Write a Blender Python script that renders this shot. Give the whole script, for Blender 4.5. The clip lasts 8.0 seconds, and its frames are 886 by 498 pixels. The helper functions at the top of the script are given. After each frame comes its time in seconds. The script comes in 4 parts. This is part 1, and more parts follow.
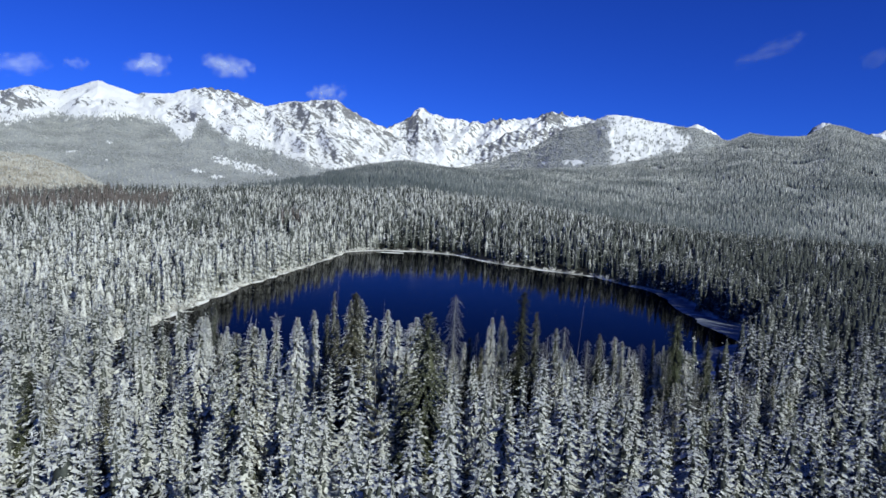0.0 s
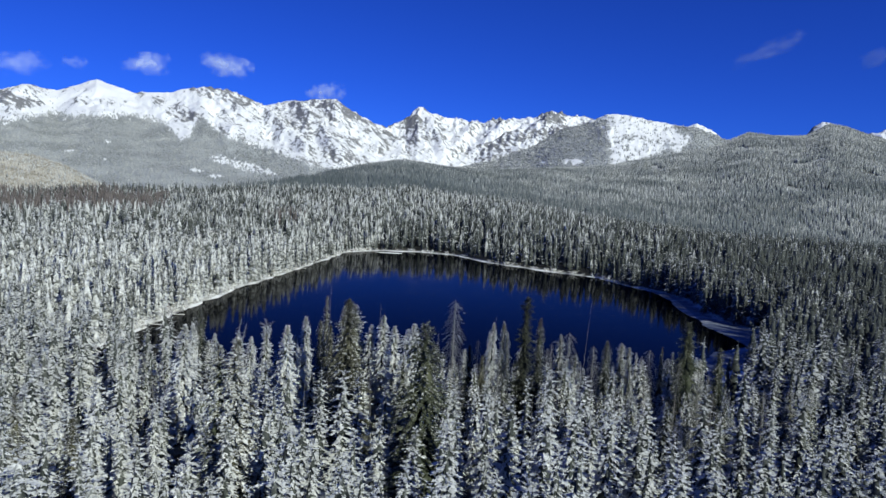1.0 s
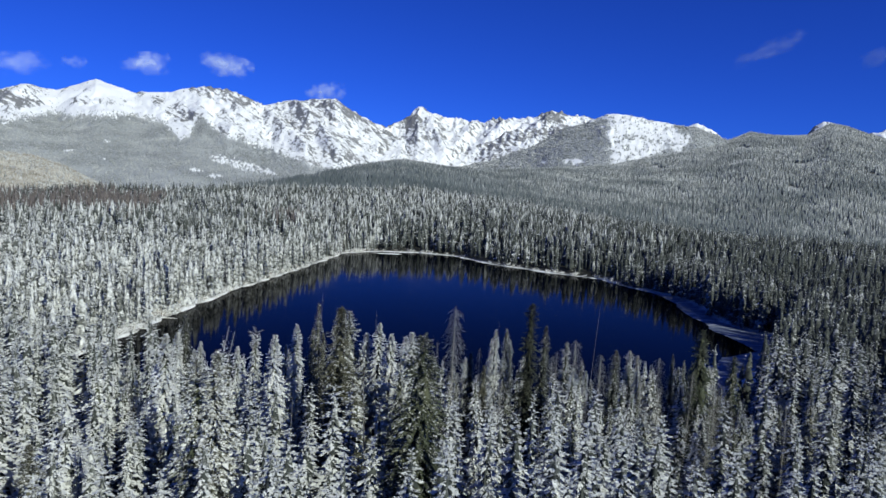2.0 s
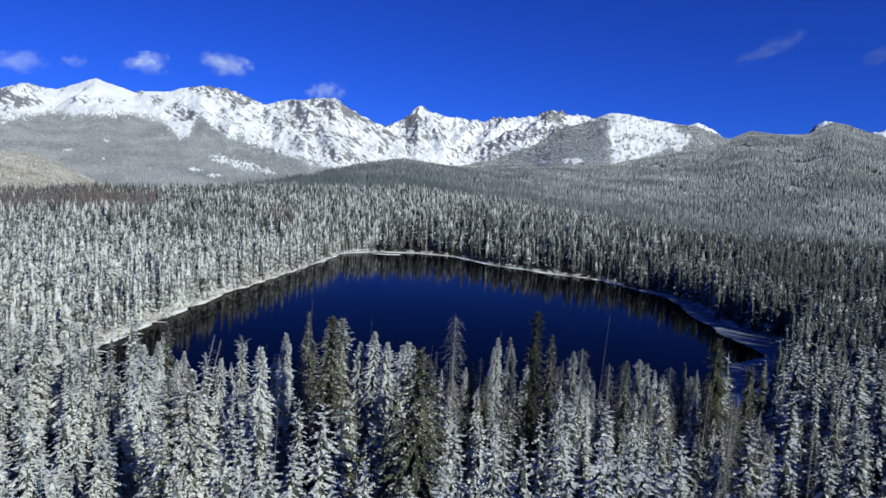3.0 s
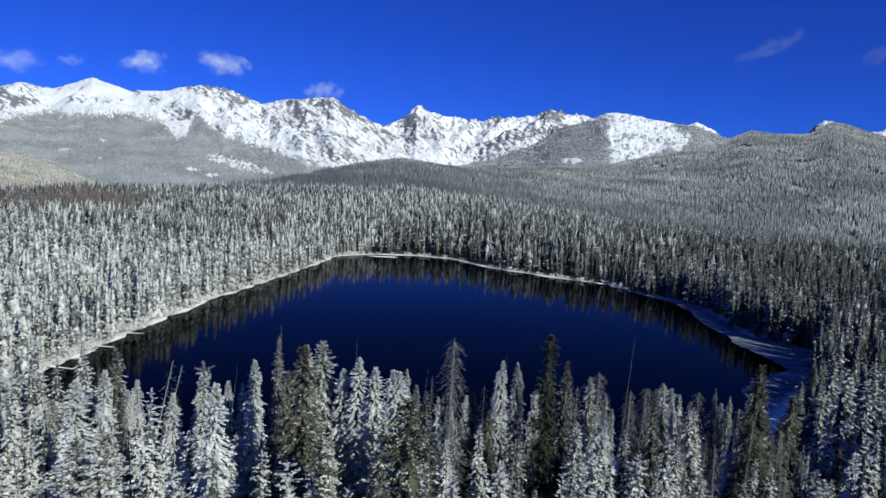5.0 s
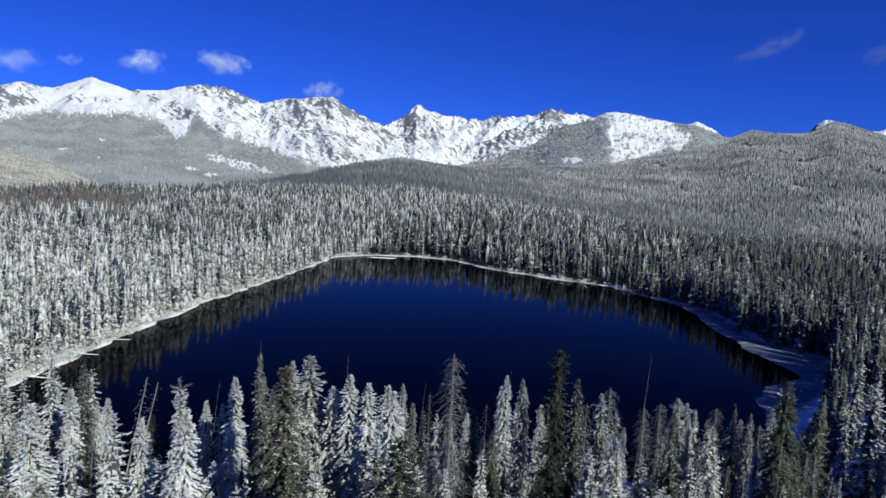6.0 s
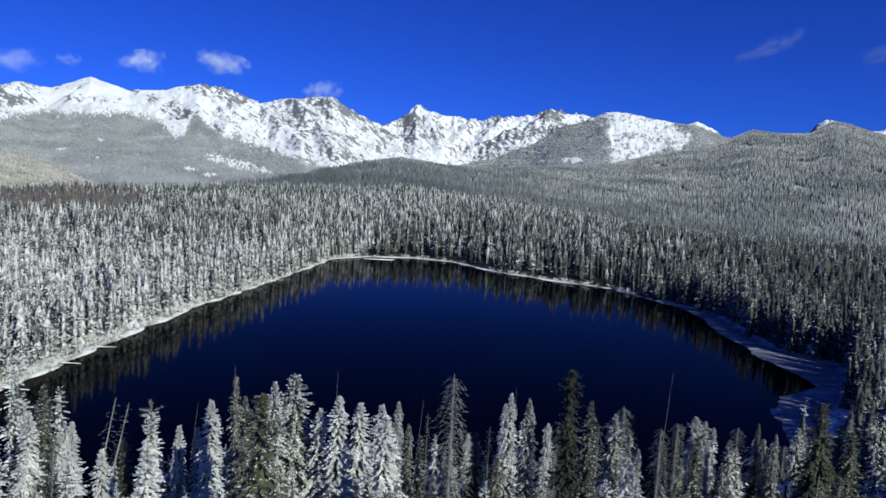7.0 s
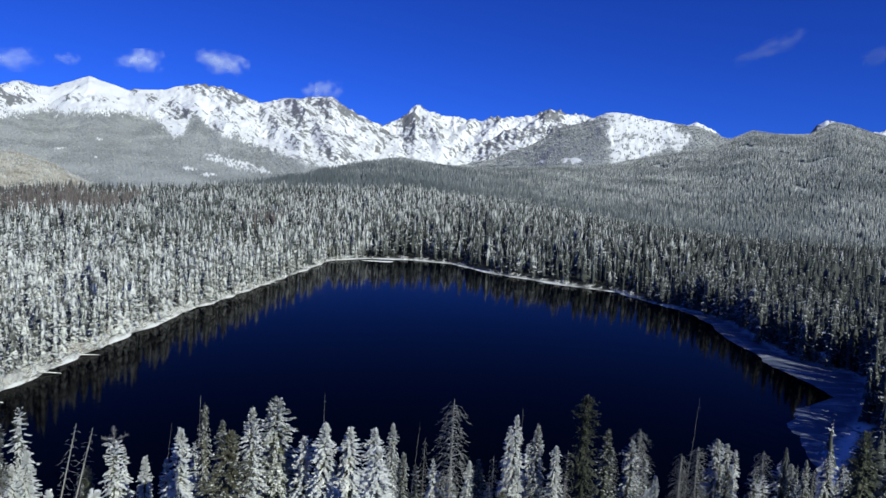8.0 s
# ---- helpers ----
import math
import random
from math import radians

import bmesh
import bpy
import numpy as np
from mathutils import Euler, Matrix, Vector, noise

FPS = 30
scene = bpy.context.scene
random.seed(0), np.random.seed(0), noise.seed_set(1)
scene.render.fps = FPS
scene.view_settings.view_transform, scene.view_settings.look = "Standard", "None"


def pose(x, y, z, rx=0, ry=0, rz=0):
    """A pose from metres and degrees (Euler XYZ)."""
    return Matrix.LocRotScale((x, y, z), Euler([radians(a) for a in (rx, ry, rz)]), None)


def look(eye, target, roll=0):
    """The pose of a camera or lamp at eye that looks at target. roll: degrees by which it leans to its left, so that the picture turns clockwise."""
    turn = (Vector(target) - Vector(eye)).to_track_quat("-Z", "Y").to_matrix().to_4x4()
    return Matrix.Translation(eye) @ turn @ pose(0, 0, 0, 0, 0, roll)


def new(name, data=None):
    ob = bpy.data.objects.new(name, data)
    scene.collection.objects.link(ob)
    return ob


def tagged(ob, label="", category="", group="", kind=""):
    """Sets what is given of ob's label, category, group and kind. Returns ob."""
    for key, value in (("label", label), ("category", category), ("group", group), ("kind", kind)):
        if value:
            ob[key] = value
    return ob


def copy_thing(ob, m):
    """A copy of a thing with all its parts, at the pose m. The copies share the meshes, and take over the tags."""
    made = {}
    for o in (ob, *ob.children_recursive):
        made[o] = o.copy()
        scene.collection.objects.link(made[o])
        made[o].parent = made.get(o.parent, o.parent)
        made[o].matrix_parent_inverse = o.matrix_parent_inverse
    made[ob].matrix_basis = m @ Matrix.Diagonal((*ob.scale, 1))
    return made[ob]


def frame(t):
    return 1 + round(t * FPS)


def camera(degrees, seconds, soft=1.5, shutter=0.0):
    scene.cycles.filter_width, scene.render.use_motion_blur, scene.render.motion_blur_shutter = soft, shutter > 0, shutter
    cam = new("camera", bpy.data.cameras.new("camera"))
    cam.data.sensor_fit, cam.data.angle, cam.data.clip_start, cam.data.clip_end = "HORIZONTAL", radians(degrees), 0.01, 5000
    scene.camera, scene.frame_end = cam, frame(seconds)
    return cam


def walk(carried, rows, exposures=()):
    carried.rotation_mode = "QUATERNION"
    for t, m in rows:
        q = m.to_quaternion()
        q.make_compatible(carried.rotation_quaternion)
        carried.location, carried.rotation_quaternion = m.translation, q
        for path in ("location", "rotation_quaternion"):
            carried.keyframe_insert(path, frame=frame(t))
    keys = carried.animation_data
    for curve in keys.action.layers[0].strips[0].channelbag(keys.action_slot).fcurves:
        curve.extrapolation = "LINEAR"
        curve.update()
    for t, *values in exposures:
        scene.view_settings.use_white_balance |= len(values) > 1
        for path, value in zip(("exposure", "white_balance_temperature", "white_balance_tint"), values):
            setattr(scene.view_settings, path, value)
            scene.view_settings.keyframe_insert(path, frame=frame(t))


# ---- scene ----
cam = camera(70.3, 8.0, 1.5)
PATH = [
    (0, (1.115, -2.136, 43.381), (1.015, -0.148, 43.185), 3.2),
    (0.5, (0.976, 0.589, 43.364), (0.878, 2.577, 43.167), 3.2),
    (1, (0.865, 3.343, 43.357), (0.767, 5.331, 43.159), 3.2),
    (1.5, (0.762, 6.189, 43.363), (0.664, 8.177, 43.165), 3.2),
    (3, (0.449, 15.118, 43.39), (0.351, 17.105, 43.19), 3.2),
    (3.5, (0.345, 18.263, 43.446), (0.248, 20.251, 43.246), 3.2),
    (4, (0.246, 21.588, 43.456), (0.151, 23.576, 43.256), 3.1),
    (4.5, (0.105, 24.979, 43.466), (0.011, 26.966, 43.266), 3.2),
    (6, (-0.256, 35.019, 43.675), (-0.349, 37.007, 43.473), 3.2),
    (6.5, (-0.403, 38.378, 43.719), (-0.495, 40.366, 43.518), 3.2),
    (7, (-0.54, 41.842, 43.799), (-0.632, 43.83, 43.597), 3.2),
    (7.5, (-0.72, 45.287, 43.845), (-0.811, 47.275, 43.644), 3.2),
    (8, (-0.86, 48.764, 43.903), (-0.95, 50.752, 43.702), 3.3),
]
walk(cam, [(t, look(eye, target, roll)) for t, eye, target, roll in PATH], exposures=[(0.0, 0.0, 6500, 5.0), (8.0, 0.0, 6500, 5.0)])

# ---- world, sun, exposure ----
SUN_AZ, SUN_EL = 137.0, 31.0
scene.view_settings.exposure = 0.0
world = bpy.data.worlds.new("winter_sky")
scene.world = world
world.use_nodes = True
wn, wl = world.node_tree.nodes, world.node_tree.links
sky = wn.new("ShaderNodeTexSky")
sky.sky_type = "NISHITA"
sky.sun_disc = False
sky.sun_elevation, sky.sun_rotation = radians(SUN_EL), radians(SUN_AZ)
sky.altitude, sky.air_density, sky.dust_density, sky.ozone_density = 3000, 1.0, 0.0, 3.0
sat = wn.new("ShaderNodeMix")
sat.data_type, sat.blend_type = "RGBA", "MULTIPLY"
sat.inputs[0].default_value = 1.0
# deep blue high-altitude sky, paler towards the sun
gaze, lit, pale, tint = (wn.new("ShaderNode" + k) for k in ("TexCoord", "VectorMath", "MapRange", "Mix"))
lit.operation = "DOT_PRODUCT"
lit.inputs[1].default_value = (math.sin(radians(SUN_AZ)) * math.cos(radians(SUN_EL)), math.cos(radians(SUN_AZ)) * math.cos(radians(SUN_EL)), math.sin(radians(SUN_EL)))
pale.interpolation_type = "SMOOTHSTEP"
pale.inputs["From Min"].default_value = 0.1
tint.data_type = "RGBA"
tint.inputs[6].default_value, tint.inputs[7].default_value = (0.095, 0.265, 1.08, 1), (0.46, 0.55, 0.93, 1)
wl.new(gaze.outputs["Generated"], lit.inputs[0])
wl.new(lit.outputs["Value"], pale.inputs["Value"])
wl.new(pale.outputs[0], tint.inputs[0])
wl.new(tint.outputs[2], sat.inputs[7])
wl.new(sky.outputs[0], sat.inputs[6])
wl.new(sat.outputs[2], wn["Background"].inputs["Color"])
wn["Background"].inputs["Strength"].default_value = 0.1
lamp = bpy.data.lights.new("sun", "SUN")
lamp.energy, lamp.angle, lamp.color = 4.4, radians(0.53), (0.955, 0.97, 0.87)
sun = new("sun", lamp)
sa, se = radians(SUN_AZ), radians(SUN_EL)
sun.matrix_world = look((300 * math.sin(sa), 300 * math.cos(sa), 300 * math.tan(se)), (0, 0, 0))


# ---- materials ----
class Mat:
    """A node material with short helpers."""

    def __init__(self, name, rough=0.8):
        self.mat = bpy.data.materials.new(name)
        self.mat.use_nodes = True
        self.n, self.l = self.mat.node_tree.nodes, self.mat.node_tree.links
        self.bsdf = self.n["Principled BSDF"]
        self.bsdf.inputs["Roughness"].default_value = rough

    def plug(self, value, socket):
        if isinstance(value, bpy.types.NodeSocket):
            self.l.new(value, socket)
        elif isinstance(value, (tuple, list)) and len(value) == 3 and len(socket.default_value) == 4:
            socket.default_value = (*value, 1)
        else:
            socket.default_value = value

    def coords(self, stretch=(1, 1, 1), space="Object"):
        tc, mp = self.n.new("ShaderNodeTexCoord"), self.n.new("ShaderNodeMapping")
        self.l.new(tc.outputs[space], mp.inputs["Vector"])
        mp.inputs["Scale"].default_value = stretch
        return mp.outputs[0]

    def noise(self, scale, detail=3.0, stretch=(1, 1, 1), rough=0.55):
        t = self.n.new("ShaderNodeTexNoise")
        self.l.new(self.coords(stretch), t.inputs["Vector"])
        t.inputs["Scale"].default_value, t.inputs["Detail"].default_value = scale, detail
        t.inputs["Roughness"].default_value = rough
        return t.outputs["Fac"]

    def strata(self, tilt, stretch):
        """Noise drawn out along beds that dip by tilt radians."""
        a, b, t = self.n.new("ShaderNodeMapping"), self.n.new("ShaderNodeMapping"), self.n.new("ShaderNodeTexNoise")
        self.l.new(self.coords(), a.inputs["Vector"])
        a.inputs["Rotation"].default_value = (0, -tilt, 0)
        self.l.new(a.outputs[0], b.inputs["Vector"])
        b.inputs["Scale"].default_value = stretch
        self.l.new(b.outputs[0], t.inputs["Vector"])
        t.inputs["Scale"].default_value, t.inputs["Detail"].default_value, t.inputs["Roughness"].default_value = 1.0, 5.0, 0.65
        return t.outputs["Fac"]

    def math(self, op, a, b=0.0, c=0.0):
        m = self.n.new("ShaderNodeMath")
        m.operation = op
        for v, k in ((a, 0), (b, 1), (c, 2)):
            self.plug(v, m.inputs[k])
        return m.outputs[0]

    def ramp(self, v, lo, hi):
        m = self.n.new("ShaderNodeMapRange")
        m.interpolation_type = "SMOOTHSTEP"
        self.plug(v, m.inputs["Value"])
        self.plug(lo, m.inputs["From Min"])
        self.plug(hi, m.inputs["From Max"])
        return m.outputs[0]

    def mix(self, fac, a, b):
        m = self.n.new("ShaderNodeMix")
        m.data_type = "RGBA"
        self.plug(fac, m.inputs[0])
        self.plug(a, m.inputs[6])
        self.plug(b, m.inputs[7])
        return m.outputs[2]

    def up(self):
        g, x = self.n.new("ShaderNodeNewGeometry"), self.n.new("ShaderNodeSeparateXYZ")
        self.l.new(g.outputs["Normal"], x.inputs[0])
        return x.outputs[2]

    def attr(self, name):
        a = self.n.new("ShaderNodeAttribute")
        a.attribute_name = name
        return a.outputs["Fac"]

    def island(self):
        return self.n.new("ShaderNodeNewGeometry").outputs["Random Per Island"]

    def random(self):
        return self.n.new("ShaderNodeObjectInfo").outputs["Random"]

    def bump(self, height, strength, distance):
        b = self.n.new("ShaderNodeBump")
        b.inputs["Strength"].default_value, b.inputs["Distance"].default_value = strength, distance
        self.l.new(height, b.inputs["Height"])
        self.l.new(b.outputs[0], self.bsdf.inputs["Normal"])

    def colour(self, c):
        self.plug(c, self.bsdf.inputs["Base Color"])
        return self.mat


SNOW = (0.91, 0.92, 0.92)
RIME = (0.40, 0.42, 0.415)  # snow caught between needles


def conifer(name, dark, light, cover, tone=None, grain=1.6, patch=0.22, uneven=0.55):
    """Needles with snow on whatever looks upward. cover: how much of it lies there."""
    m = Mat(name, 0.75)
    k = 1.0
    if tone == "object":
        tone, k = m.random(), 20.0
    else:
        tone = m.attr("tone")
    fine, broad = m.noise(grain * k * 1.4, 4.0, (1, 1, 1.5), 0.75), m.noise(patch * k, 2.0)
    needles = m.mix(m.ramp(broad, 0.35, 0.65), dark, light)
    if k == 1.0:
        needles = m.mix(m.math("MULTIPLY", m.ramp(tone, 0.1, 1.6), 0.55), needles, (0.225, 0.225, 0.21))
    s = m.math("MULTIPLY", m.up(), 0.8)
    s = m.math("MULTIPLY_ADD", fine, 2.0, s)
    s = m.math("MULTIPLY_ADD", tone, 0.45, s)
    s = m.math("MULTIPLY_ADD", broad, 0.25, s)
    s = m.math("MULTIPLY_ADD", m.island(), uneven if k == 1.0 else 0.35, s)
    # less snow on crown insides, dark like the shade between boughs
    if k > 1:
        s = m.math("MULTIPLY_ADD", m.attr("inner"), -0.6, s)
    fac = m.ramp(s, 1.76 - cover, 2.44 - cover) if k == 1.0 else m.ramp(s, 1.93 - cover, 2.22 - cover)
    clean = m.noise(0.6 * k, 2.0)
    return m.colour(m.mix(fac, needles, m.mix(m.ramp(clean, 0.22, 0.6) if k > 1 else clean, RIME, SNOW)))


M_SPRUCE = conifer("snowy_needles", (0.022, 0.030, 0.020), (0.055, 0.062, 0.036), 0.17, "object", 3.0)
M_FROST = conifer("frosted_needles", (0.022, 0.028, 0.020), (0.05, 0.055, 0.036), -0.18, "object", 3.0)
M_GREEN = conifer("green_needles", (0.034, 0.044, 0.024), (0.080, 0.087, 0.050), -0.36, "object", 3.0)
M_PINE = conifer("pine_needles", (0.022, 0.026, 0.014), (0.036, 0.040, 0.026), -0.82, "object", 3.0)
M_BROWN = conifer("rusty_needles", (0.048, 0.049, 0.030), (0.098, 0.096, 0.062), -0.26, "object", 3.0)
M_FOREST = conifer("forest_needles", (0.028, 0.035, 0.032), (0.052, 0.060, 0.055), -0.08, None, 0.8, 0.22, 0.42)
M_RUST = conifer("rusty_forest_needles", (0.10, 0.084, 0.079), (0.16, 0.140, 0.135), -0.64, None, 2.0)
M_OLIVE = conifer("aspen_twigs", (0.27, 0.245, 0.20), (0.47, 0.44, 0.38), -0.36, None, 0.6, 0.03)
# distance haze mixed into the next two: paler, bluer needles than the nearer forest
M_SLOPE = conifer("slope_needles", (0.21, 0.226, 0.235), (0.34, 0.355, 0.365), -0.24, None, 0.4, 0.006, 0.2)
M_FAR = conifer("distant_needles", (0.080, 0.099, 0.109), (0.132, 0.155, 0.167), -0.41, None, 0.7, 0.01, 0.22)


def bark_material():
    m = Mat("frosted_bark", 0.9)
    n = m.noise(3.0, 4.0, (1, 1, 0.3))
    frost = m.ramp(m.math("MULTIPLY_ADD", m.up(), 0.5, m.noise(2.0, 3.0)), 0.55, 0.8)
    return m.colour(m.mix(frost, m.mix(n, (0.07, 0.05, 0.04), (0.20, 0.17, 0.15)), SNOW))


def dead_material(name, dark, light, frosty=0.35):
    m = Mat(name, 0.9)
    frost = m.math("MULTIPLY", m.ramp(m.math("MULTIPLY_ADD", m.up(), 0.35, m.noise(30.0, 3.0)), 0.4, 0.85), frosty)
    return m.colour(m.mix(frost, m.mix(m.noise(4.0, 3.0, (1, 1, 0.2)), dark, light), SNOW))


def snow_ground_material():
    m = Mat("snowy_forest_floor", 0.7)
    litter = m.ramp(m.math("MULTIPLY_ADD", m.noise(0.9, 5.0), 0.6, m.math("MULTIPLY", m.noise(0.12, 3.0), 0.5)), 0.60, 0.72)
    h = m.noise(0.7, 5.0)
    m.bump(h, 0.5, 0.4)
    # near-black floor colour: undergrowth and the shade under trees painted over the snow
    floor_shade = m.mix(m.ramp(m.noise(0.25, 5.0), 0.4, 0.7), (0.03, 0.030, 0.025), (0.11, 0.108, 0.096))
    # icy shelf snow darkened for tree shade, pale streaks put in like sun gaps
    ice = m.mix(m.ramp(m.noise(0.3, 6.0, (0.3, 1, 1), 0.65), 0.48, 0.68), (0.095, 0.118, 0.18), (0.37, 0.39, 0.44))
    return m.colour(m.mix(m.attr("ice"), m.mix(m.attr("woods"), m.mix(litter, SNOW, (0.10, 0.085, 0.06)), floor_shade), ice))


def water_material():
    m = Mat("deep_lake_water", 0.075)
    m.bsdf.inputs["IOR"].default_value = 1.33
    m.bsdf.inputs["Specular IOR Level"].default_value = 0.028
    ripple = m.noise(1.3, 4.0, (0.5, 1.0, 1), 0.65)
    m.bump(ripple, 0.07, 0.05)
    return m.colour(m.mix(m.noise(0.02, 2.0), (0.0003, 0.0005, 0.0012), (0.0005, 0.0008, 0.002)))


def mountain_material(name):
    """Snow that slips off steep rock; below the tree line woods with haze mixed into their grey."""
    m = Mat(name, 0.75)
    n2 = m.noise(0.07, 6.0, (1, 1, 0.7), 0.75)
    beds = m.strata(0.62, (1 / 90, 1 / 60, 1 / 15))
    r = m.math("MULTIPLY_ADD", n2, 1.5, m.math("MULTIPLY_ADD", beds, 1.7, m.attr("rock")))
    rock = m.math("MULTIPLY", m.ramp(r, 2.07, 2.16), 0.94)
    stone = m.mix(m.noise(0.03, 5.0), (0.10, 0.102, 0.105), (0.235, 0.237, 0.24))
    c = m.mix(rock, (0.86, 0.87, 0.89), stone)
    # woods paled and blued in colour to look hazy
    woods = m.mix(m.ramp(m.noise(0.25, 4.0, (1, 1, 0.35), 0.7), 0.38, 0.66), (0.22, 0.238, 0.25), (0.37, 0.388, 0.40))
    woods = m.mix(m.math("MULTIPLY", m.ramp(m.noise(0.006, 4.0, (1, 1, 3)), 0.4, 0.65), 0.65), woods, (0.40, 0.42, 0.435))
    m.bump(n2, 0.4, 4.0)
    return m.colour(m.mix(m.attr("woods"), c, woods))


M_BARK, M_DEAD = bark_material(), dead_material("weathered_deadwood", (0.07, 0.065, 0.06), (0.16, 0.15, 0.14))
M_PALE = dead_material("bleached_deadwood", (0.26, 0.25, 0.23), (0.45, 0.43, 0.40))
M_HOAR = dead_material("frosted_deadwood", (0.11, 0.11, 0.10), (0.19, 0.185, 0.17), 0.38)
M_GROUND, M_WATER = snow_ground_material(), water_material()
M_PEAK = mountain_material("snow_and_rock")


# ---- plan: terrain heights ----
def hash2(ix, iy, seed):
    h = (ix.astype(np.int64) * 374761393 + iy.astype(np.int64) * 668265263 + seed * 974711) & 0x7FFFFFFF
    h = ((h ^ (h >> 13)) * 1274126177) & 0x7FFFFFFF
    return ((h ^ (h >> 16)) & 0xFFFF) / 65535.0


def value_noise(x, y, seed=0):
    ix, iy = np.floor(x), np.floor(y)
    fx, fy = x - ix, y - iy
    fx, fy = fx * fx * (3 - 2 * fx), fy * fy * (3 - 2 * fy)
    a, b = hash2(ix, iy, seed), hash2(ix + 1, iy, seed)
    c, d = hash2(ix, iy + 1, seed), hash2(ix + 1, iy + 1, seed)
    return (a + (b - a) * fx) * (1 - fy) + (c + (d - c) * fx) * fy


def fbm(x, y, octaves=4, seed=0, ridged=False):
    total, amp, norm = 0.0, 1.0, 0.0
    for k in range(octaves):
        v = value_noise(x * 2 ** k + 17.3 * k, y * 2 ** k - 9.1 * k, seed + k) * 2 - 1
        total, norm, amp = total + amp * ((1 - 2 * np.abs(v)) if ridged else v), norm + amp, amp * 0.52
    return total / norm


LAKE = [(-86, 124), (-88.5, 149), (-88.5, 165), (-88.7, 182), (-89, 203), (-88.6, 239), (-84, 281), (-80, 326), (-76, 382), (-62, 401),
        (-34, 408), (-11, 401), (10, 371), (27, 360), (44, 346), (66, 335), (76, 311), (84, 297), (86, 278), (83.5, 254), (83.5, 222), (85, 204),
        (86, 195), (78, 191), (72, 186), (65.5, 175), (61.5, 164), (58.5, 153), (54.5, 143), (44, 134), (30, 130), (15, 128), (0, 124), (-20, 119), (-45, 117), (-70, 116)]
SHELF = [(80, 308), (87, 298), (94, 281), (93, 256), (91.5, 236), (97, 223), (102, 215), (99, 205), (85, 184), (72, 169), (65, 160), (56, 148), (60, 200)]

# low ground beside the icy bay, kept clear of trees
BAY_EDGE = [(51, 136), (56, 148), (72, 169), (80, 178), (84, 175), (74, 161), (62, 144), (57, 136)]


def outside(poly, x, y):
    """Signed distance to a closed outline, positive outside it."""
    p = np.array(poly, float)
    best, odd = np.full(x.shape, 1e9), np.zeros(x.shape, bool)
    for (ax, ay), (bx, by) in zip(p, np.roll(p, -1, 0)):
        ex, ey = bx - ax, by - ay
        t = np.clip(((x - ax) * ex + (y - ay) * ey) / (ex * ex + ey * ey), 0, 1)
        best = np.minimum(best, np.hypot(x - ax - t * ex, y - ay - t * ey))
        if ey:
            odd ^= ((ay > y) != (by > y)) & (x < ax + (y - ay) / ey * ex)
    return np.where(odd, -best, best)


# crest of the wooded land: bearing, distance, elevation angle of its treetops seen from the eye
CREST = [(-90, 650, -2.5), (-38, 650, -1.91), (-34.6, 650, -1.84), (-30.7, 660, -1.34), (-26.5, 680, -1.22), (-22, 740, -1.0), (-17.4, 900, -0.15),
         (-13.6, 1100, 0.87), (-10.6, 1250, 1.59), (-6.6, 1400, 2.23), (-3, 1450, 1.98), (0.6, 1600, 1.9), (7.6, 1900, 2.42), (11.9, 2100, 2.82),
         (16.9, 2400, 4.07), (19.9, 2500, 4.76), (22.3, 2600, 5.85), (24, 2600, 5.69), (26.3, 2700, 5.75), (27.8, 2800, 6.53), (28.9, 2800, 6.35),
         (30.4, 2800, 5.77), (33, 2800, 4.9), (90, 2800, 3)]
EYE = 43.4


def crest_line(table, az, drop):
    a = np.array(table)
    r = np.interp(az, a[:, 0], a[:, 1])
    return r, EYE + r * np.tan(np.radians(np.interp(az, a[:, 0], a[:, 2]))) - drop


def climb(r, nodes):
    """Height along the radius through nodes (distance, height) that vary with the bearing."""
    z = nodes[0][1] + 0 * r
    for (r0, z0), (r1, z1) in zip(nodes, nodes[1:]):
        t = np.clip((r - r0) / (r1 - r0), 0, 1)
        z = z + (z1 - z0) * (0.45 * t + 0.55 * t * t * (3 - 2 * t))
    return z


OLIVE = [(-90, 2100, 1.0), (-38.1, 2100, 1.04), (-36, 2100, 0.87), (-34.2, 2080, 0.36), (-32.7, 2050, -0.42), (-30.7, 2000, -1.4), (-27, 2000, -3), (90, 2000, -3)]


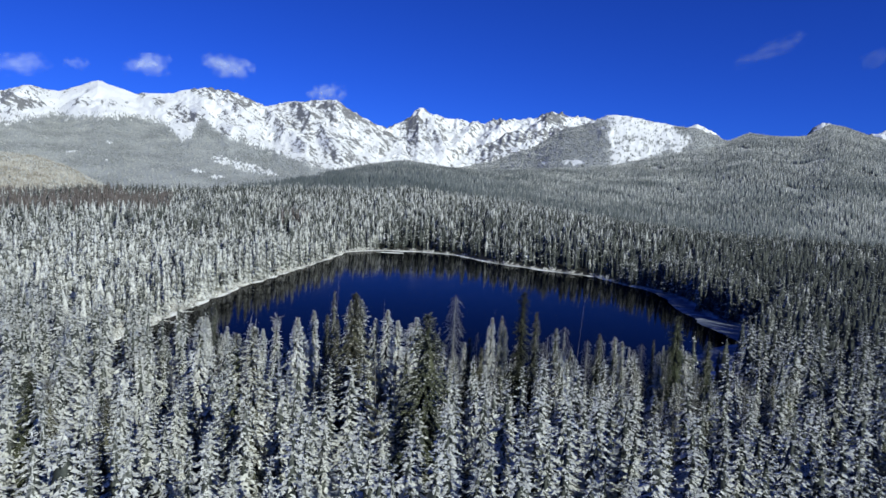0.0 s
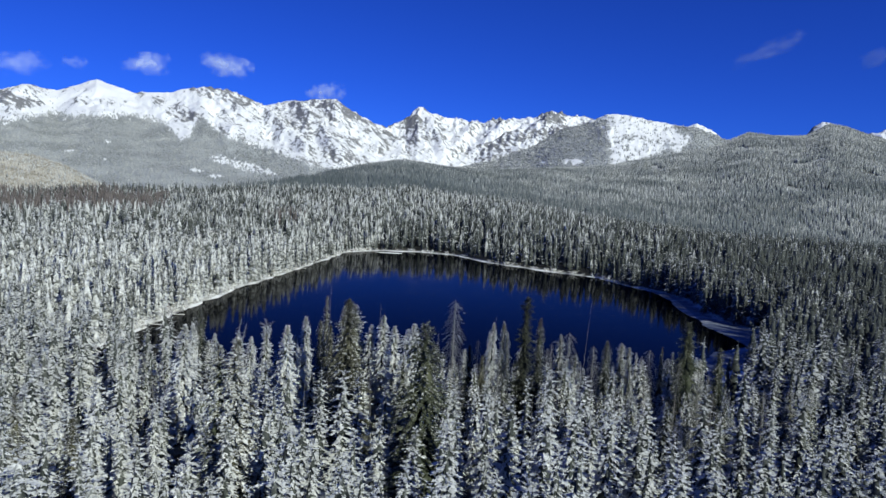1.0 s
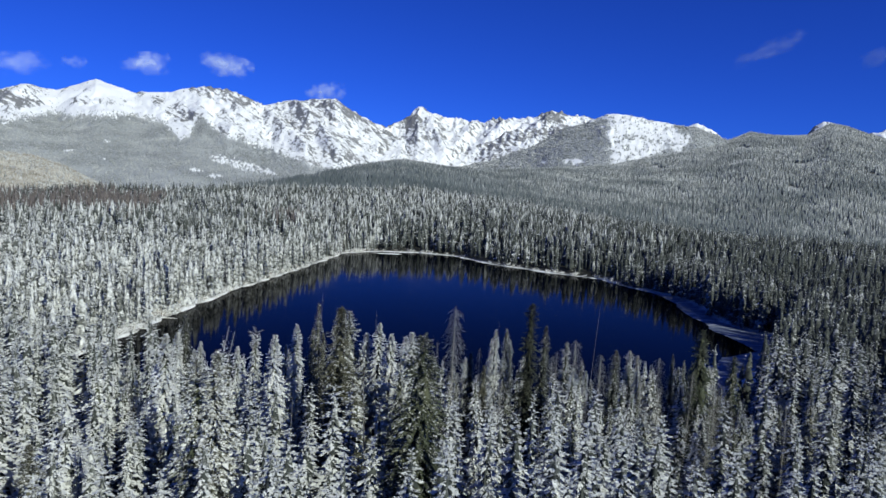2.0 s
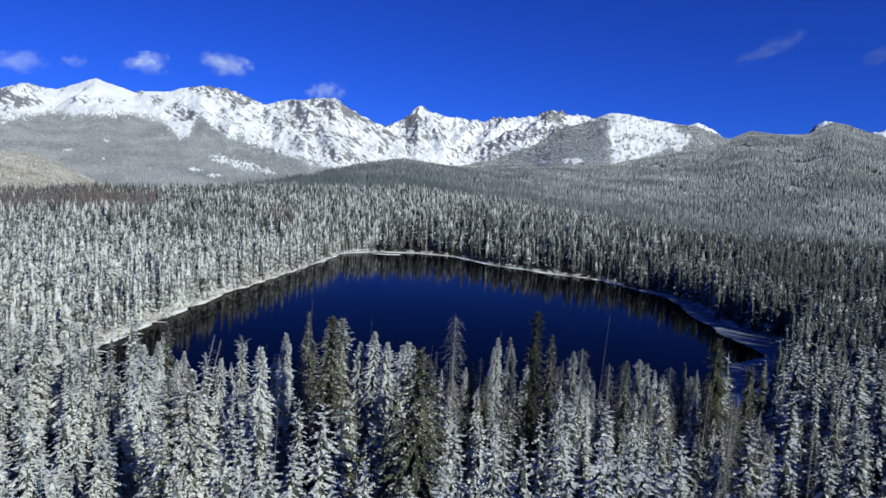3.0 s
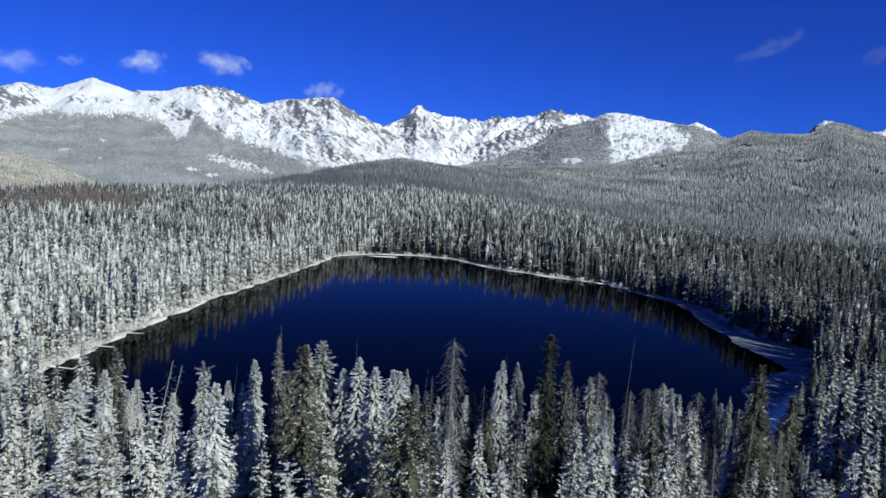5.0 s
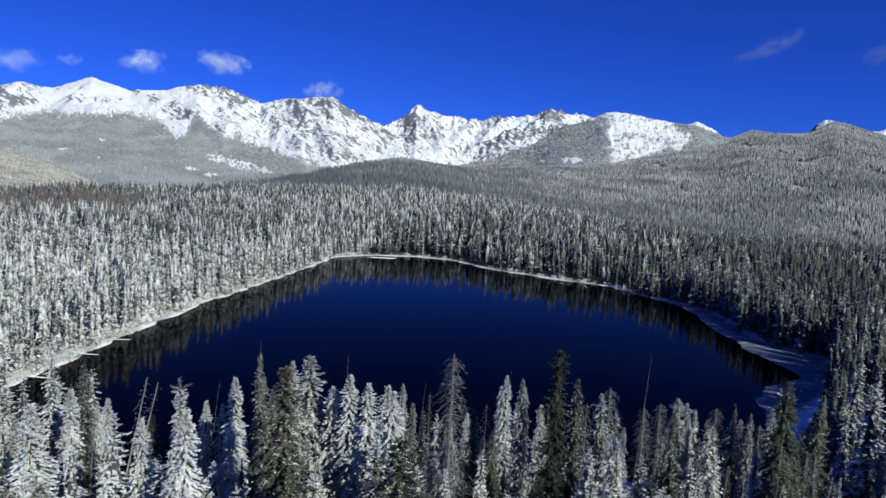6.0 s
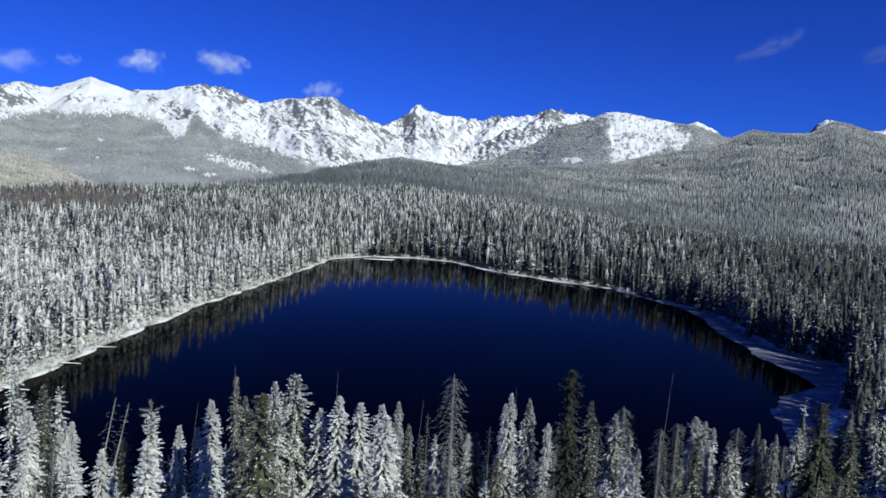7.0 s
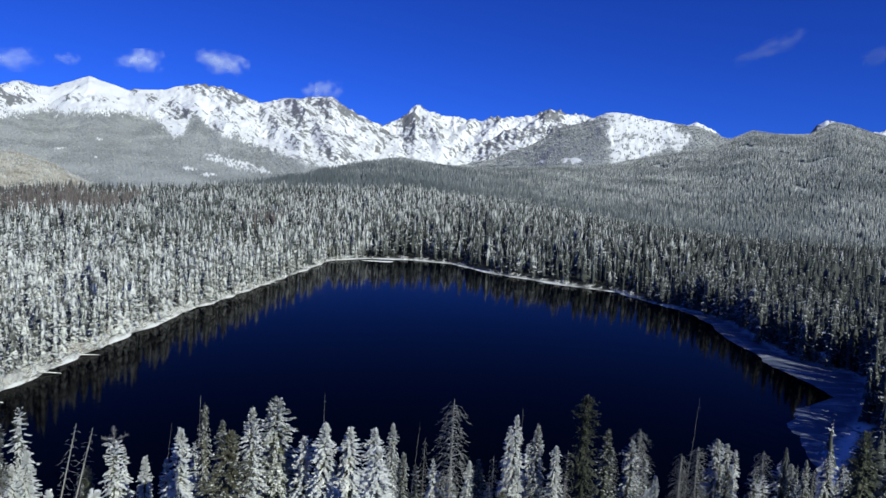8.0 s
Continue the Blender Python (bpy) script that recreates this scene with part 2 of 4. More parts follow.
def ground_height(x, y):
    r, az = np.hypot(x, y), np.degrees(np.arctan2(x, y))
    front = np.clip((120 - np.abs(az)) / 60, 0, 1)
    d = outside(LAKE, x, y)
    rc, zc = crest_line(CREST, az, 19)
    z5 = np.interp(az, [-90, -38, -30, -20, -6, 5, 12, 20, 90], [0, 0, 3, 5, 9, 8, 4, 0, 0])
    rd = np.interp(az, [-90, -22, -12, 0, 8, 20, 90], [560, 600, 700, 800, 850, 950, 1000])
    zd = np.interp(az, [-90, -38, -22, -12, -6, 2, 8, 14, 20, 35, 90], [0, 0, 6, 14, 22, 16, 4, -12, -22, -28, -28])
    rd = np.minimum(rd, rc - 60)
    land = climb(r, [(150, 0 * r), (500, z5), (rd, zd), (rc, zc), (rc + 700, np.minimum(zc - 150, -60)), (6000, -60 + 0 * r)])
    ro, zo = crest_line(OLIVE, az, 15)
    hill = climb(r, [(1000, -60 + 0 * r), (1300, -60 + 0 * r), (ro, zo), (ro + 500, -60 + 0 * r)])
    far = np.maximum(land, np.where((r > 1000) & (az < -20), hill, -99))
    far = far + fbm(x / 160, y / 160, 4, 5) * np.clip((r - 500) / 900, 0, 1) * 9
    far = far * front
    wobble = fbm(x / 7, y / 7, 4, 3)
    dd = d + 2.2 * wobble
    bank = np.where(dd < 0, np.maximum(dd * 0.25, -3), 0.45 * (1 - np.exp(-np.maximum(dd, 0) / 1.2)) + np.clip(dd - 6, 0, 60) * 0.03)
    bank = bank + np.where(d > 6, 0.5 * fbm(x / 25, y / 25, 3, 9), 0)
    return bank + far * np.clip((d - 20) / 150, 0, 1)


def by_water(x, y):
    """Trees stay lower at the water's edge."""
    low = np.interp(outside(LAKE, x, y), [0, 10, 32], [0.7, 0.82, 1.0])
    return np.where(x < -60, 0.5 + 0.5 * low, low)


def glade(x, y):
    """Small snowy clearings on the eastern hill: 1 inside one."""
    r = np.hypot(x, y)
    return np.clip((fbm(x / 55, y / 70, 3, 91) - 0.42) / 0.1, 0, 1) * (r > 1100) * (x > 0.25 * y)


# ---- mesh helpers ----
def soup(name, verts, tris, material, tone=None, slots=None, extra=(), attribute="tone"):
    """A mesh from arrays of points and triangles."""
    me = bpy.data.meshes.new(name)
    me.vertices.add(len(verts))
    me.vertices.foreach_set("co", np.ascontiguousarray(verts, np.float32).ravel())
    me.loops.add(len(tris) * 3)
    me.loops.foreach_set("vertex_index", np.ascontiguousarray(tris, np.int32).ravel())
    me.polygons.add(len(tris))
    me.polygons.foreach_set("loop_start", np.arange(0, len(tris) * 3, 3, dtype=np.int32))
    for m in (material, *extra):
        me.materials.append(m)
    if slots is not None:
        me.polygons.foreach_set("material_index", np.ascontiguousarray(slots, np.int32))
    if tone is not None:
        a = me.attributes.new(attribute, "FLOAT", "POINT")
        a.data.foreach_set("value", np.ascontiguousarray(tone, np.float32))
    me.update(calc_edges=True)
    me.validate()
    return me


def grid_tris(nu, nv):
    i = np.arange((nu - 1) * nv).reshape(nu - 1, nv)[:, :-1].ravel()
    return np.concatenate([np.stack([i, i + nv, i + nv + 1], 1), np.stack([i, i + nv + 1, i + 1], 1)])


def smooth(me):
    me.polygons.foreach_set("use_smooth", np.ones(len(me.polygons), bool))


# ---- ground, one sheet to the horizon ----
def build_ground():
    az = np.radians(np.concatenate([np.arange(-180, -48, 4), np.arange(-48, 48, 0.48), np.arange(48, 180.1, 4)]))
    r = np.concatenate([[0.02], np.arange(6, 60, 6), np.arange(60, 120, 3.6), np.arange(120, 420, 2.4), np.arange(420, 460, 3.6), 460 * 1.03 ** np.arange(0, 86)])
    a, rr = np.meshgrid(az, r, indexing="ij")
    x, y = rr * np.sin(a), rr * np.cos(a)
    z = ground_height(x, y)
    v = np.stack([x, y, z], -1).reshape(-1, 3)
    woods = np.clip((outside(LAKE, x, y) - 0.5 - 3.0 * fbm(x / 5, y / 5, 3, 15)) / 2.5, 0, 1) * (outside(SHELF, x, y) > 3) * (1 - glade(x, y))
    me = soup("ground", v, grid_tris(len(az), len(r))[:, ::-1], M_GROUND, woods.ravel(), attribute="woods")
    # mask of the shelf snow whose colour carries the shade
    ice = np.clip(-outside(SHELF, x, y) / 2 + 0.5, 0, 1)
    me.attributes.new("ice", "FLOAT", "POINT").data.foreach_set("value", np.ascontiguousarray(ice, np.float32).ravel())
    smooth(me)
    tagged(new("ground", me), "snow-covered forest floor rising into wooded hills", "ground", kind="structure")


build_ground()


def build_lake():
    bm = bmesh.new()
    p = np.array(LAKE)
    c = p.mean(0)
    ring = []
    for q in p:
        dq = (q - c) / np.linalg.norm(q - c)
        ring.append(bm.verts.new((*(q + dq * 9), 0)))
    bmesh.ops.triangulate(bm, faces=[bm.faces.new(ring)])
    bmesh.ops.recalc_face_normals(bm, faces=bm.faces)
    me = bpy.data.meshes.new("lake")
    bm.to_mesh(me)
    me.materials.append(M_WATER)
    ob = new("lake", me)
    if me.polygons[0].normal.z < 0:
        me.flip_normals()
    tagged(ob, "calm dark blue mountain lake ringed by snowy trees", "lake", kind="structure")


build_lake()


# ---- mountains ----
HIGH = [(-46, 4.75), (-38, 5.26), (-36.5, 5.68), (-34.4, 5.5), (-31.8, 6.64), (-29.1, 5.92), (-26.6, 6.33), (-24.9, 6.87), (-23.4, 7.08), (-20.9, 6.69),
        (-19.1, 5.96), (-17.2, 6.41), (-13, 6.96), (-12, 6.45), (-10.8, 5.68), (-8.5, 4.76), (-7, 4.75), (-4, 2.75)]
MIDDLE = [(-10, 4.16), (-8.5, 4.71), (-7, 5.51), (-5.7, 6.72), (-4, 6.42), (-2.7, 6), (-0.2, 5.79), (1.5, 6.41), (2.8, 6.27), (6.5, 6.95), (9.2, 6.46),
          (12, 5.96), (16, 4.76)]
ROCKY = [(-4, 1.05), (-2.5, 1.96), (-0.1, 3.85), (3.4, 5.25), (7.3, 5.81), (10, 5.35), (13, 3.85)]
DOME = [(-3, 1.07), (-2, 1.7), (1.5, 2.59), (5, 4.11), (7.3, 5.68), (9.2, 6.28), (10.9, 6.95), (12.5, 6.94), (14.4, 6.51), (18.3, 6.07), (20.3, 5.19), (24, 4.27),
        (28, 2.87)]
TREELINE = [(-46, 2.9), (-37.8, 2.98), (-36.4, 3.28), (-35.3, 3.56), (-34.8, 3.91), (-33.5, 3.83), (-32, 4.03), (-30.4, 4.14), (-28.2, 4.22), (-27, 3.88), (-26.3, 3.35), (-25.7, 2.62),
            (-24.9, 2.95), (-24.7, 3.85), (-24.2, 4.63), (-22.8, 3.63), (-21.7, 2.97), (-20.8, 3.13), (-19.6, 2.64), (-18.2, 2.16), (-16.8, 1.77), (-15.3, 1.27), (-13.8, 0.86), (-11.5, 1.1), (-8, 1.3), (0, 0.6)]
# ridges that run down from the crest: bearing and elevation angle of both ends, height in metres, half width in degrees
WEST_SPURS = [(-24.4, 6.9, -24.1, 4.7, 22, 1.1), (-24.1, 4.7, -21.7, 3.0, 26, 1.2), (-21.7, 3.0, -15.3, 1.3, 24, 1.0), (-36, 5.6, -37.6, 3.9, 40, 0.8), (-31.8, 6.8, -30.8, 4.3, 26, 1.3), (-20, 6.1, -15.5, 2.2, 34, 0.7),
              (-17, 6.6, -12, 2.0, 42, 0.8), (-14.5, 6.8, -9, 3.2, 45, 0.8), (-28.6, 6.1, -27, 4.6, 24, 0.8), (-23.6, 5.1, -23.0, 4.9, -70, 0.7), (-22.6, 6.9, -19.5, 3.4, 24, 0.6)]
MIDDLE_SPURS = [(-5.6, 6.8, -9.2, 3.0, 55, 0.9), (-5.4, 6.8, -3.2, 2.6, 40, 0.8), (-0.3, 6.1, -2.5, 3.0, 34, 0.8), (3, 6.5, -0.5, 3.0, 34, 0.7), (6.5, 7.1, 4.0, 4.0, 30, 0.7)]


def massif_height(az, t, crest, foot, back, gully, seed, jag=14, bulge=0.0, spurs=(), low=-70):
    """Height over the bearing and t: 0 at the foot, 1 at the crest, 2 behind it."""
    a = np.array(crest)
    el = np.interp(az, a[:, 0], a[:, 1])
    zc = EYE + back * np.tan(np.radians(el))
    u = np.clip(t, 0, 1)
    shape = (1 - bulge) * u ** 1.25 + bulge * np.sin(u * np.pi / 2)
    z = low + (zc - low) * shape
    arc = np.radians(az) * back
    rad = t * (back - foot)
    elev = np.degrees(np.arctan2(z - EYE, foot + rad)) + 0.25 * fbm(arc / 90, rad / 150, 3, seed + 13)
    bend = az + 0.35 * fbm(arc / 120, rad / 200, 3, seed + 14)
    for a0, e0, a1, e1, height, width in spurs:
        da, de = a1 - a0, e1 - e0
        q = np.clip(((bend - a0) * da + (elev - e0) * de) / (da * da + de * de), 0, 1)
        z = z + height * np.clip(1 - np.hypot(bend - a0 - q * da, elev - e0 - q * de) / width, 0, 1) * np.clip((1.02 - u) * 8, 0, 1)
    wav = arc + 120 * fbm(arc / 300, rad / 300, 3, seed + 7)
    cut = fbm(wav / 280, rad / 640, 4, seed, True)
    rib = fbm(wav / 48, rad / 420, 3, seed + 5, True)
    rough = fbm(arc / 60, rad / 60, 4, seed + 3, True)
    env = np.clip(4 * u * (1.12 - u), 0, 1) * (0.3 + 0.7 * np.clip((u - 0.35) / 0.3, 0, 1))
    z = z + gully * env * cut + gully * env * (0.15 * rib + 0.06 * rough)
    jag = jag * np.interp(az, [-37.5, -36, -26, -23], [1, 0.3, 0.3, 1])
    z = z + jag * np.clip(u * 1.3 - 0.3, 0, 1) * (fbm(arc / 55, rad / 110, 3, seed + 11, True) - 0.35)
    return np.where(t > 1, z - (t - 1) * 500, z)


def build_massif(name, label, az0, az1, crest, foot, back, gully, seed, material, treeline=None, jag=14, bulge=0.0, step=0.10, nr=110, clear=None, rocky=((-90, 0.45), (90, 0.45)), spurs=(), outcrops=()):
    az = np.arange(az0, az1, step)
    t = np.concatenate([np.linspace(0, 1, nr), np.linspace(1.02, 1.5, 12)])
    a, tt = np.meshgrid(az, t, indexing="ij")
    r = foot + tt * (back - foot)
    z = massif_height(a, tt, crest, foot, back, gully, seed, jag, bulge, spurs)
    x, y = r * np.sin(np.radians(a)), r * np.cos(np.radians(a))
    el = np.degrees(np.arctan2(z - EYE, r))
    woods = np.zeros(z.shape)
    if treeline:
        tl = np.array(treeline)
        edge = np.interp(a, tl[:, 0], tl[:, 1]) + 0.25 * fbm(a / 1.4, tt * 9, 4, seed + 20) + 0.5 * fbm(a / 0.3, tt * 40, 3, seed + 21)
        woods = np.clip((edge - el) / 0.2, 0, 1)
    if clear:
        woods = woods * clear(a, el, tt)
    # bare rock on steep faces and in streaks down the fall line
    arc, rad = np.radians(a) * back, tt * (back - foot)
    slope = np.abs(np.gradient(z, axis=0) / (np.radians(step) * back))
    steep = np.clip(slope - 0.25, 0, 1)
    skew = arc + 0.35 * rad
    streak = fbm(skew / 18, rad / 70, 4, seed + 31, True) + 0.4 * fbm(arc / 130, rad / 130, 3, seed + 37)
    strata = fbm((0.8 * a - 0.6 * el) / 1.3, (0.6 * a + 0.8 * el) / 0.2, 4, seed + 41, True)
    rk = np.array(rocky)
    bare = np.interp(a, rk[:, 0], rk[:, 1])
    wav = arc + 120 * fbm(arc / 300, rad / 300, 3, seed + 7)
    spine = np.clip(fbm(wav / 280, rad / 640, 4, seed, True), -0.4, 1)
    rock = np.clip(bare - 0.47 + 0.25 * spine + 0.35 * streak + 0.25 * strata + 0.4 * steep + 0.08 * np.clip((tt - 0.8) / 0.2, 0, 1), 0, 1)
    for ca, ce, ra, re in outcrops:
        near = np.hypot((a - ca) / ra, (el - ce) / re)
        rock = np.clip(rock + np.clip(1.3 - near, 0, 0.32) * (0.55 + 0.8 * strata + 0.6 * streak), 0, 1)
    v = np.stack([x, y, z], -1).reshape(-1, 3)
    me = soup(name, v, grid_tris(len(az), len(t))[:, ::-1], material, woods.ravel(), attribute="woods")
    me.attributes.new("rock", "FLOAT", "POINT").data.foreach_set("value", np.ascontiguousarray(rock, np.float32).ravel())
    smooth(me)
    return tagged(new(name, me), label, "mountain", kind="structure")


def west_clear(a, el, t):
    """Open snow among the woods of the western slope."""
    strip = ((a + 20.7) / 2.1) ** 2 + ((el - 0.8 + 0.21 * (a + 20.7)) / 0.36) ** 2
    for ca, ce, ra, re in ((-24.3, 0.2, 0.6, 0.16), (-31.0, 2.0, 0.2, 0.16), (-18.4, 0.3, 0.7, 0.16), (-23, -0.2, 0.5, 0.15)):
        strip = np.minimum(strip, ((a - ca) / ra) ** 2 + ((el - ce) / re) ** 2)
    strip = strip + 1.5 * fbm(a / 0.45, el / 0.2, 3, 78) + 1.7 * fbm(a / 0.09, el / 0.12, 2, 82)
    patches = fbm(a / 0.9, t * 16, 4, 90)
    return np.clip((strip - 0.8) / 0.15, 0, 1) * np.clip((0.72 - patches) / 0.1, 0, 1)


def dome_clear(a, el, t):
    """Open snowfield on the round summit, woods on the flanks."""
    e = np.maximum(np.maximum(10.7 + 0.25 * (6.6 - el) - a, a - 15.9 - 1.1 * (6.4 - el)), (2.85 + 0.28 * (a - 12.2) - el) * 1.6)
    e = 1 + 0.8 * e + 0.9 * fbm(a / 0.8, el / 0.45, 4, 77)
    for ca, ce, ra, re in ((8.6, 2.75, 0.55, 0.25), (7.7, 2.8, 0.3, 0.18), (9.6, 6.4, 0.6, 0.15), (5.7, 2.6, 0.3, 0.12)):
        e = np.minimum(e, np.hypot((a - ca) / ra, (el - ce) / re) + 0.6 * fbm(a / 0.4, el / 0.2, 3, 80))
    band = np.clip(1 - np.abs(el - 4.75 + 0.1 * (a - 14)) / 0.55, 0, 1) * np.clip(fbm(a / 0.35, el / 0.22, 3, 79) * 4 + 0.2, 0, 1) * (a > 12.4)
    band = np.maximum(band, np.clip(fbm(a / 0.3, el / 0.18, 3, 85) * 5 - 1.5, 0, 1))
    stray = np.clip(fbm(a / 0.7, el / 0.35, 4, 83) * 4 - 1.4, 0, 1) * np.clip((e - 1.0) / 0.4, 0, 1)
    return np.clip(np.maximum((e - 0.85) / 0.35, 0.8 * band) - stray, 0, 1)


WEST_ROCK = [(-46, 0.4), (-38, 0.44), (-35, 0.38), (-33, 0.22), (-31, 0.12), (-29, 0.24), (-26, 0.34), (-23, 0.42), (-20, 0.42), (-17, 0.57), (-12, 0.63), (-8, 0.56)]
WEST_CRAGS = [(-25.9, 4.75, 0.9, 0.7), (-36.7, 4.7, 1.3, 0.6), (-30.6, 5.2, 0.9, 0.45), (-32.4, 5.1, 0.9, 0.3), (-27.4, 5.6, 0.6, 0.35), (-23.4, 6.7, 1.6, 0.45), (-21, 6.25, 1.0, 0.35), (-28.7, 6.15, 0.5, 0.15), (-24.4, 4.4, 0.7, 0.5)]
build_massif("mountain_range_west", "snow-covered rocky mountain range above dark woods", -46, -4, HIGH, 2300, 4650, 34, 1, M_PEAK, TREELINE, step=0.085, nr=130, clear=west_clear, rocky=WEST_ROCK, spurs=WEST_SPURS, outcrops=WEST_CRAGS)
build_massif("mountain_range_middle", "jagged snowy peaks with bare rock faces", -11, 15, MIDDLE, 3000, 4750, 38, 2, M_PEAK, [(-20, 1.2), (20, 1.2)], 22, step=0.085, nr=120, rocky=((-90, 0.5), (90, 0.5)), spurs=MIDDLE_SPURS, outcrops=((-6.3, 5.6, 0.9, 0.6), (1.6, 6.2, 0.8, 0.4), (6.6, 6.7, 1.4, 0.4), (-8.3, 4.1, 0.6, 0.5)))
build_massif("mountain_spur", "rocky spur dusted with snow", -4, 12, ROCKY, 3000, 4200, 34, 3, M_PEAK, [(-20, 1.0), (20, 1.0)], 20, rocky=((-90, 0.66), (90, 0.66)))
build_massif("mountain_peak_east", "small snowy peak behind the wooded hill", 29, 34, [(29, 4.6), (30.6, 5.75), (31.6, 6.0), (34, 5.5)], 3300, 4500, 20, 8, M_PEAK)
build_massif("mountain_peak_distant", "small snowy summit behind the rounded dome", 16.5, 20.5, [(16.5, 5.3), (17.8, 6.2), (18.3, 6.42), (18.9, 6.1), (20.5, 5)], 3900, 4500, 15, 9, M_PEAK)
build_massif("mountain_outcrop", "bare snowy knoll on the hill's crest", 26.2, 28.4, [(26.2, 5.4), (26.7, 6.2), (27.3, 6.55), (27.9, 6.45), (28.4, 5.4)], 2500, 2960, 5, 10, M_PEAK, None, 2)
build_massif("mountain_dome", "rounded snowy summit with wooded flanks", -3, 28, DOME, 2500, 3800, 14, 4, M_PEAK, [(-10, 9), (40, 9)], 6, 0.25, 0.09, 90, dome_clear, ((-90, 0.05), (90, 0.05)))


# ---- trees ----
def conifer_shape(seed, boughs, tufts, radius=0.1, base=0.08, ragged=0.25, power=0.55, top=0.0, core=None, size=1.0, slim=(0.28, 0.46), loose=1.0, body=0.43):
    """Crown of a spruce of height 1 as arrays of points and triangles: feathered boughs, each a drooping spine with tufts to both sides.
    loose: how far the tufts stray from their bough (1: quite freely); body: width of the inside."""
    rng = np.random.RandomState(seed)
    k = np.arange(boughs)
    h = base + (1 - base - 0.012) * ((k + rng.rand(boughs) * 0.8) / boughs) ** 0.93
    prof = radius * (1 - h * (1 - top)) ** power * np.where(h < 0.3, 0.7 + h, 1.0)
    lump = 1 + 0.8 * ragged * np.sin(h * 41 + 5 * rng.rand())
    reach = np.maximum(prof * lump * rng.uniform(1 - ragged * 1.4, 1 + ragged, boughs), 0.008)
    turn = k * 2.399 + rng.uniform(-0.5, 0.5, boughs) + 6 * rng.rand()
    fall = rng.uniform(0.35, 1.05, boughs) * np.clip((0.9 - h) / 0.14, -0.9, 1)
    g = np.tile(0.24 + 0.76 * (np.arange(tufts) + 1) / tufts, (boughs, 1)) + rng.uniform(-0.06, 0.06, (boughs, tufts))
    flank = np.where(np.arange(tufts) % 2 == 0, 1.0, -1.0) * rng.uniform(0.35 * loose, 0.45 + 0.7 * loose, (boughs, tufts))
    flank[:, -1] *= 0.25
    a = turn[:, None] + flank
    ln = np.maximum(reach[:, None] * size * rng.uniform(0.30, 0.52, g.shape) * (1.25 - 0.55 * g), 0.009)
    out = np.maximum(reach[:, None] * g - 0.55 * ln, 0)
    sag = loose * (0.95 - 0.3 * g) + (1 - loose) * (0.35 + 0.75 * g)
    z = h[:, None] - fall[:, None] * out * sag + loose * rng.uniform(-0.006, 0.006, g.shape)
    root = np.stack([out * np.cos(turn)[:, None], out * np.sin(turn)[:, None], z], -1)
    way = np.stack([np.cos(a), np.sin(a), -(0.4 * fall[:, None] + loose * rng.uniform(-0.4, 0.4, g.shape))], -1)
    side = np.stack([-np.sin(a), np.cos(a), loose * rng.uniform(-0.75, 0.75, g.shape)], -1)
    w = (ln * rng.uniform(*slim, g.shape))[..., None]
    tip = root + way * ln[..., None]
    mid = root + way * ln[..., None] * rng.uniform(0.0, 0.45, g.shape)[..., None]
    pts = np.stack([root - side * w, mid + side * w, tip], 2).reshape(-1, 3)
    pts = np.concatenate([pts, [(-0.005, 0.002, 0.955), (0.005, -0.002, 0.955), (0, 0, 1.0)]])
    shape = pts, np.arange(len(pts)).reshape(-1, 3)
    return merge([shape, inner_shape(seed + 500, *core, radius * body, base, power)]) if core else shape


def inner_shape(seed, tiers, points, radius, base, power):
    """The twiggy inside of a crown, kept dark by less snow for the shade between boughs: ragged drooping skirts round
    the stem, marked with ones.
    """
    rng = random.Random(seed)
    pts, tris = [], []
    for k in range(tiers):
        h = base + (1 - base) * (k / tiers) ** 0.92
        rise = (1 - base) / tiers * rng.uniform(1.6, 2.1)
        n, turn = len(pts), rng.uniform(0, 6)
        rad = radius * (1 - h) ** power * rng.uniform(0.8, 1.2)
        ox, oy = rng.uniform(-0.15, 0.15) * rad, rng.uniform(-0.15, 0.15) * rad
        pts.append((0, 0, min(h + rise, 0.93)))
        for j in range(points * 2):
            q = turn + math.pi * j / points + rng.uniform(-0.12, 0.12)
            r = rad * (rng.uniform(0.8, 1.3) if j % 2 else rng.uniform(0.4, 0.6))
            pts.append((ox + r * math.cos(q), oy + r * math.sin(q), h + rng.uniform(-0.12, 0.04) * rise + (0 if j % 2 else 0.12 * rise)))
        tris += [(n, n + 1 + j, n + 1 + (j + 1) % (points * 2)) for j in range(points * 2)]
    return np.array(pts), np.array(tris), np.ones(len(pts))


def trunk_shape(sides, height=1.0, r0=0.011, r1=0.001, bend=0.0, rings=4):
    pts, tris = [], []
    for k in range(rings):
        f = k / (rings - 1)
        for j in range(sides):
            a = 2 * math.pi * j / sides
            r = r0 + (r1 - r0) * f
            pts.append((r * math.cos(a) + bend * f * f, r * math.sin(a), f * height))
    for k in range(rings - 1):
        for j in range(sides):
            a, b = k * sides + j, k * sides + (j + 1) % sides
            tris += [(a, b, b + sides), (a, b + sides, a + sides)]
    return np.array(pts), np.array(tris)


def limb(p0, p1, r, sides=3):
    """A thin tapered twig between two points."""
    a, b = np.array(p0, float), np.array(p1, float)
    d = (b - a) / np.linalg.norm(b - a)
    u = np.cross(d, (0.3, 0.2, 1.0))
    u /= np.linalg.norm(u)
    w = np.cross(d, u)
    pts = [a + r * (math.cos(q) * u + math.sin(q) * w) for q in (0, 2.09, 4.19)] + [b]
    return np.array(pts), np.array([(0, 1, 3), (1, 2, 3), (2, 0, 3)])


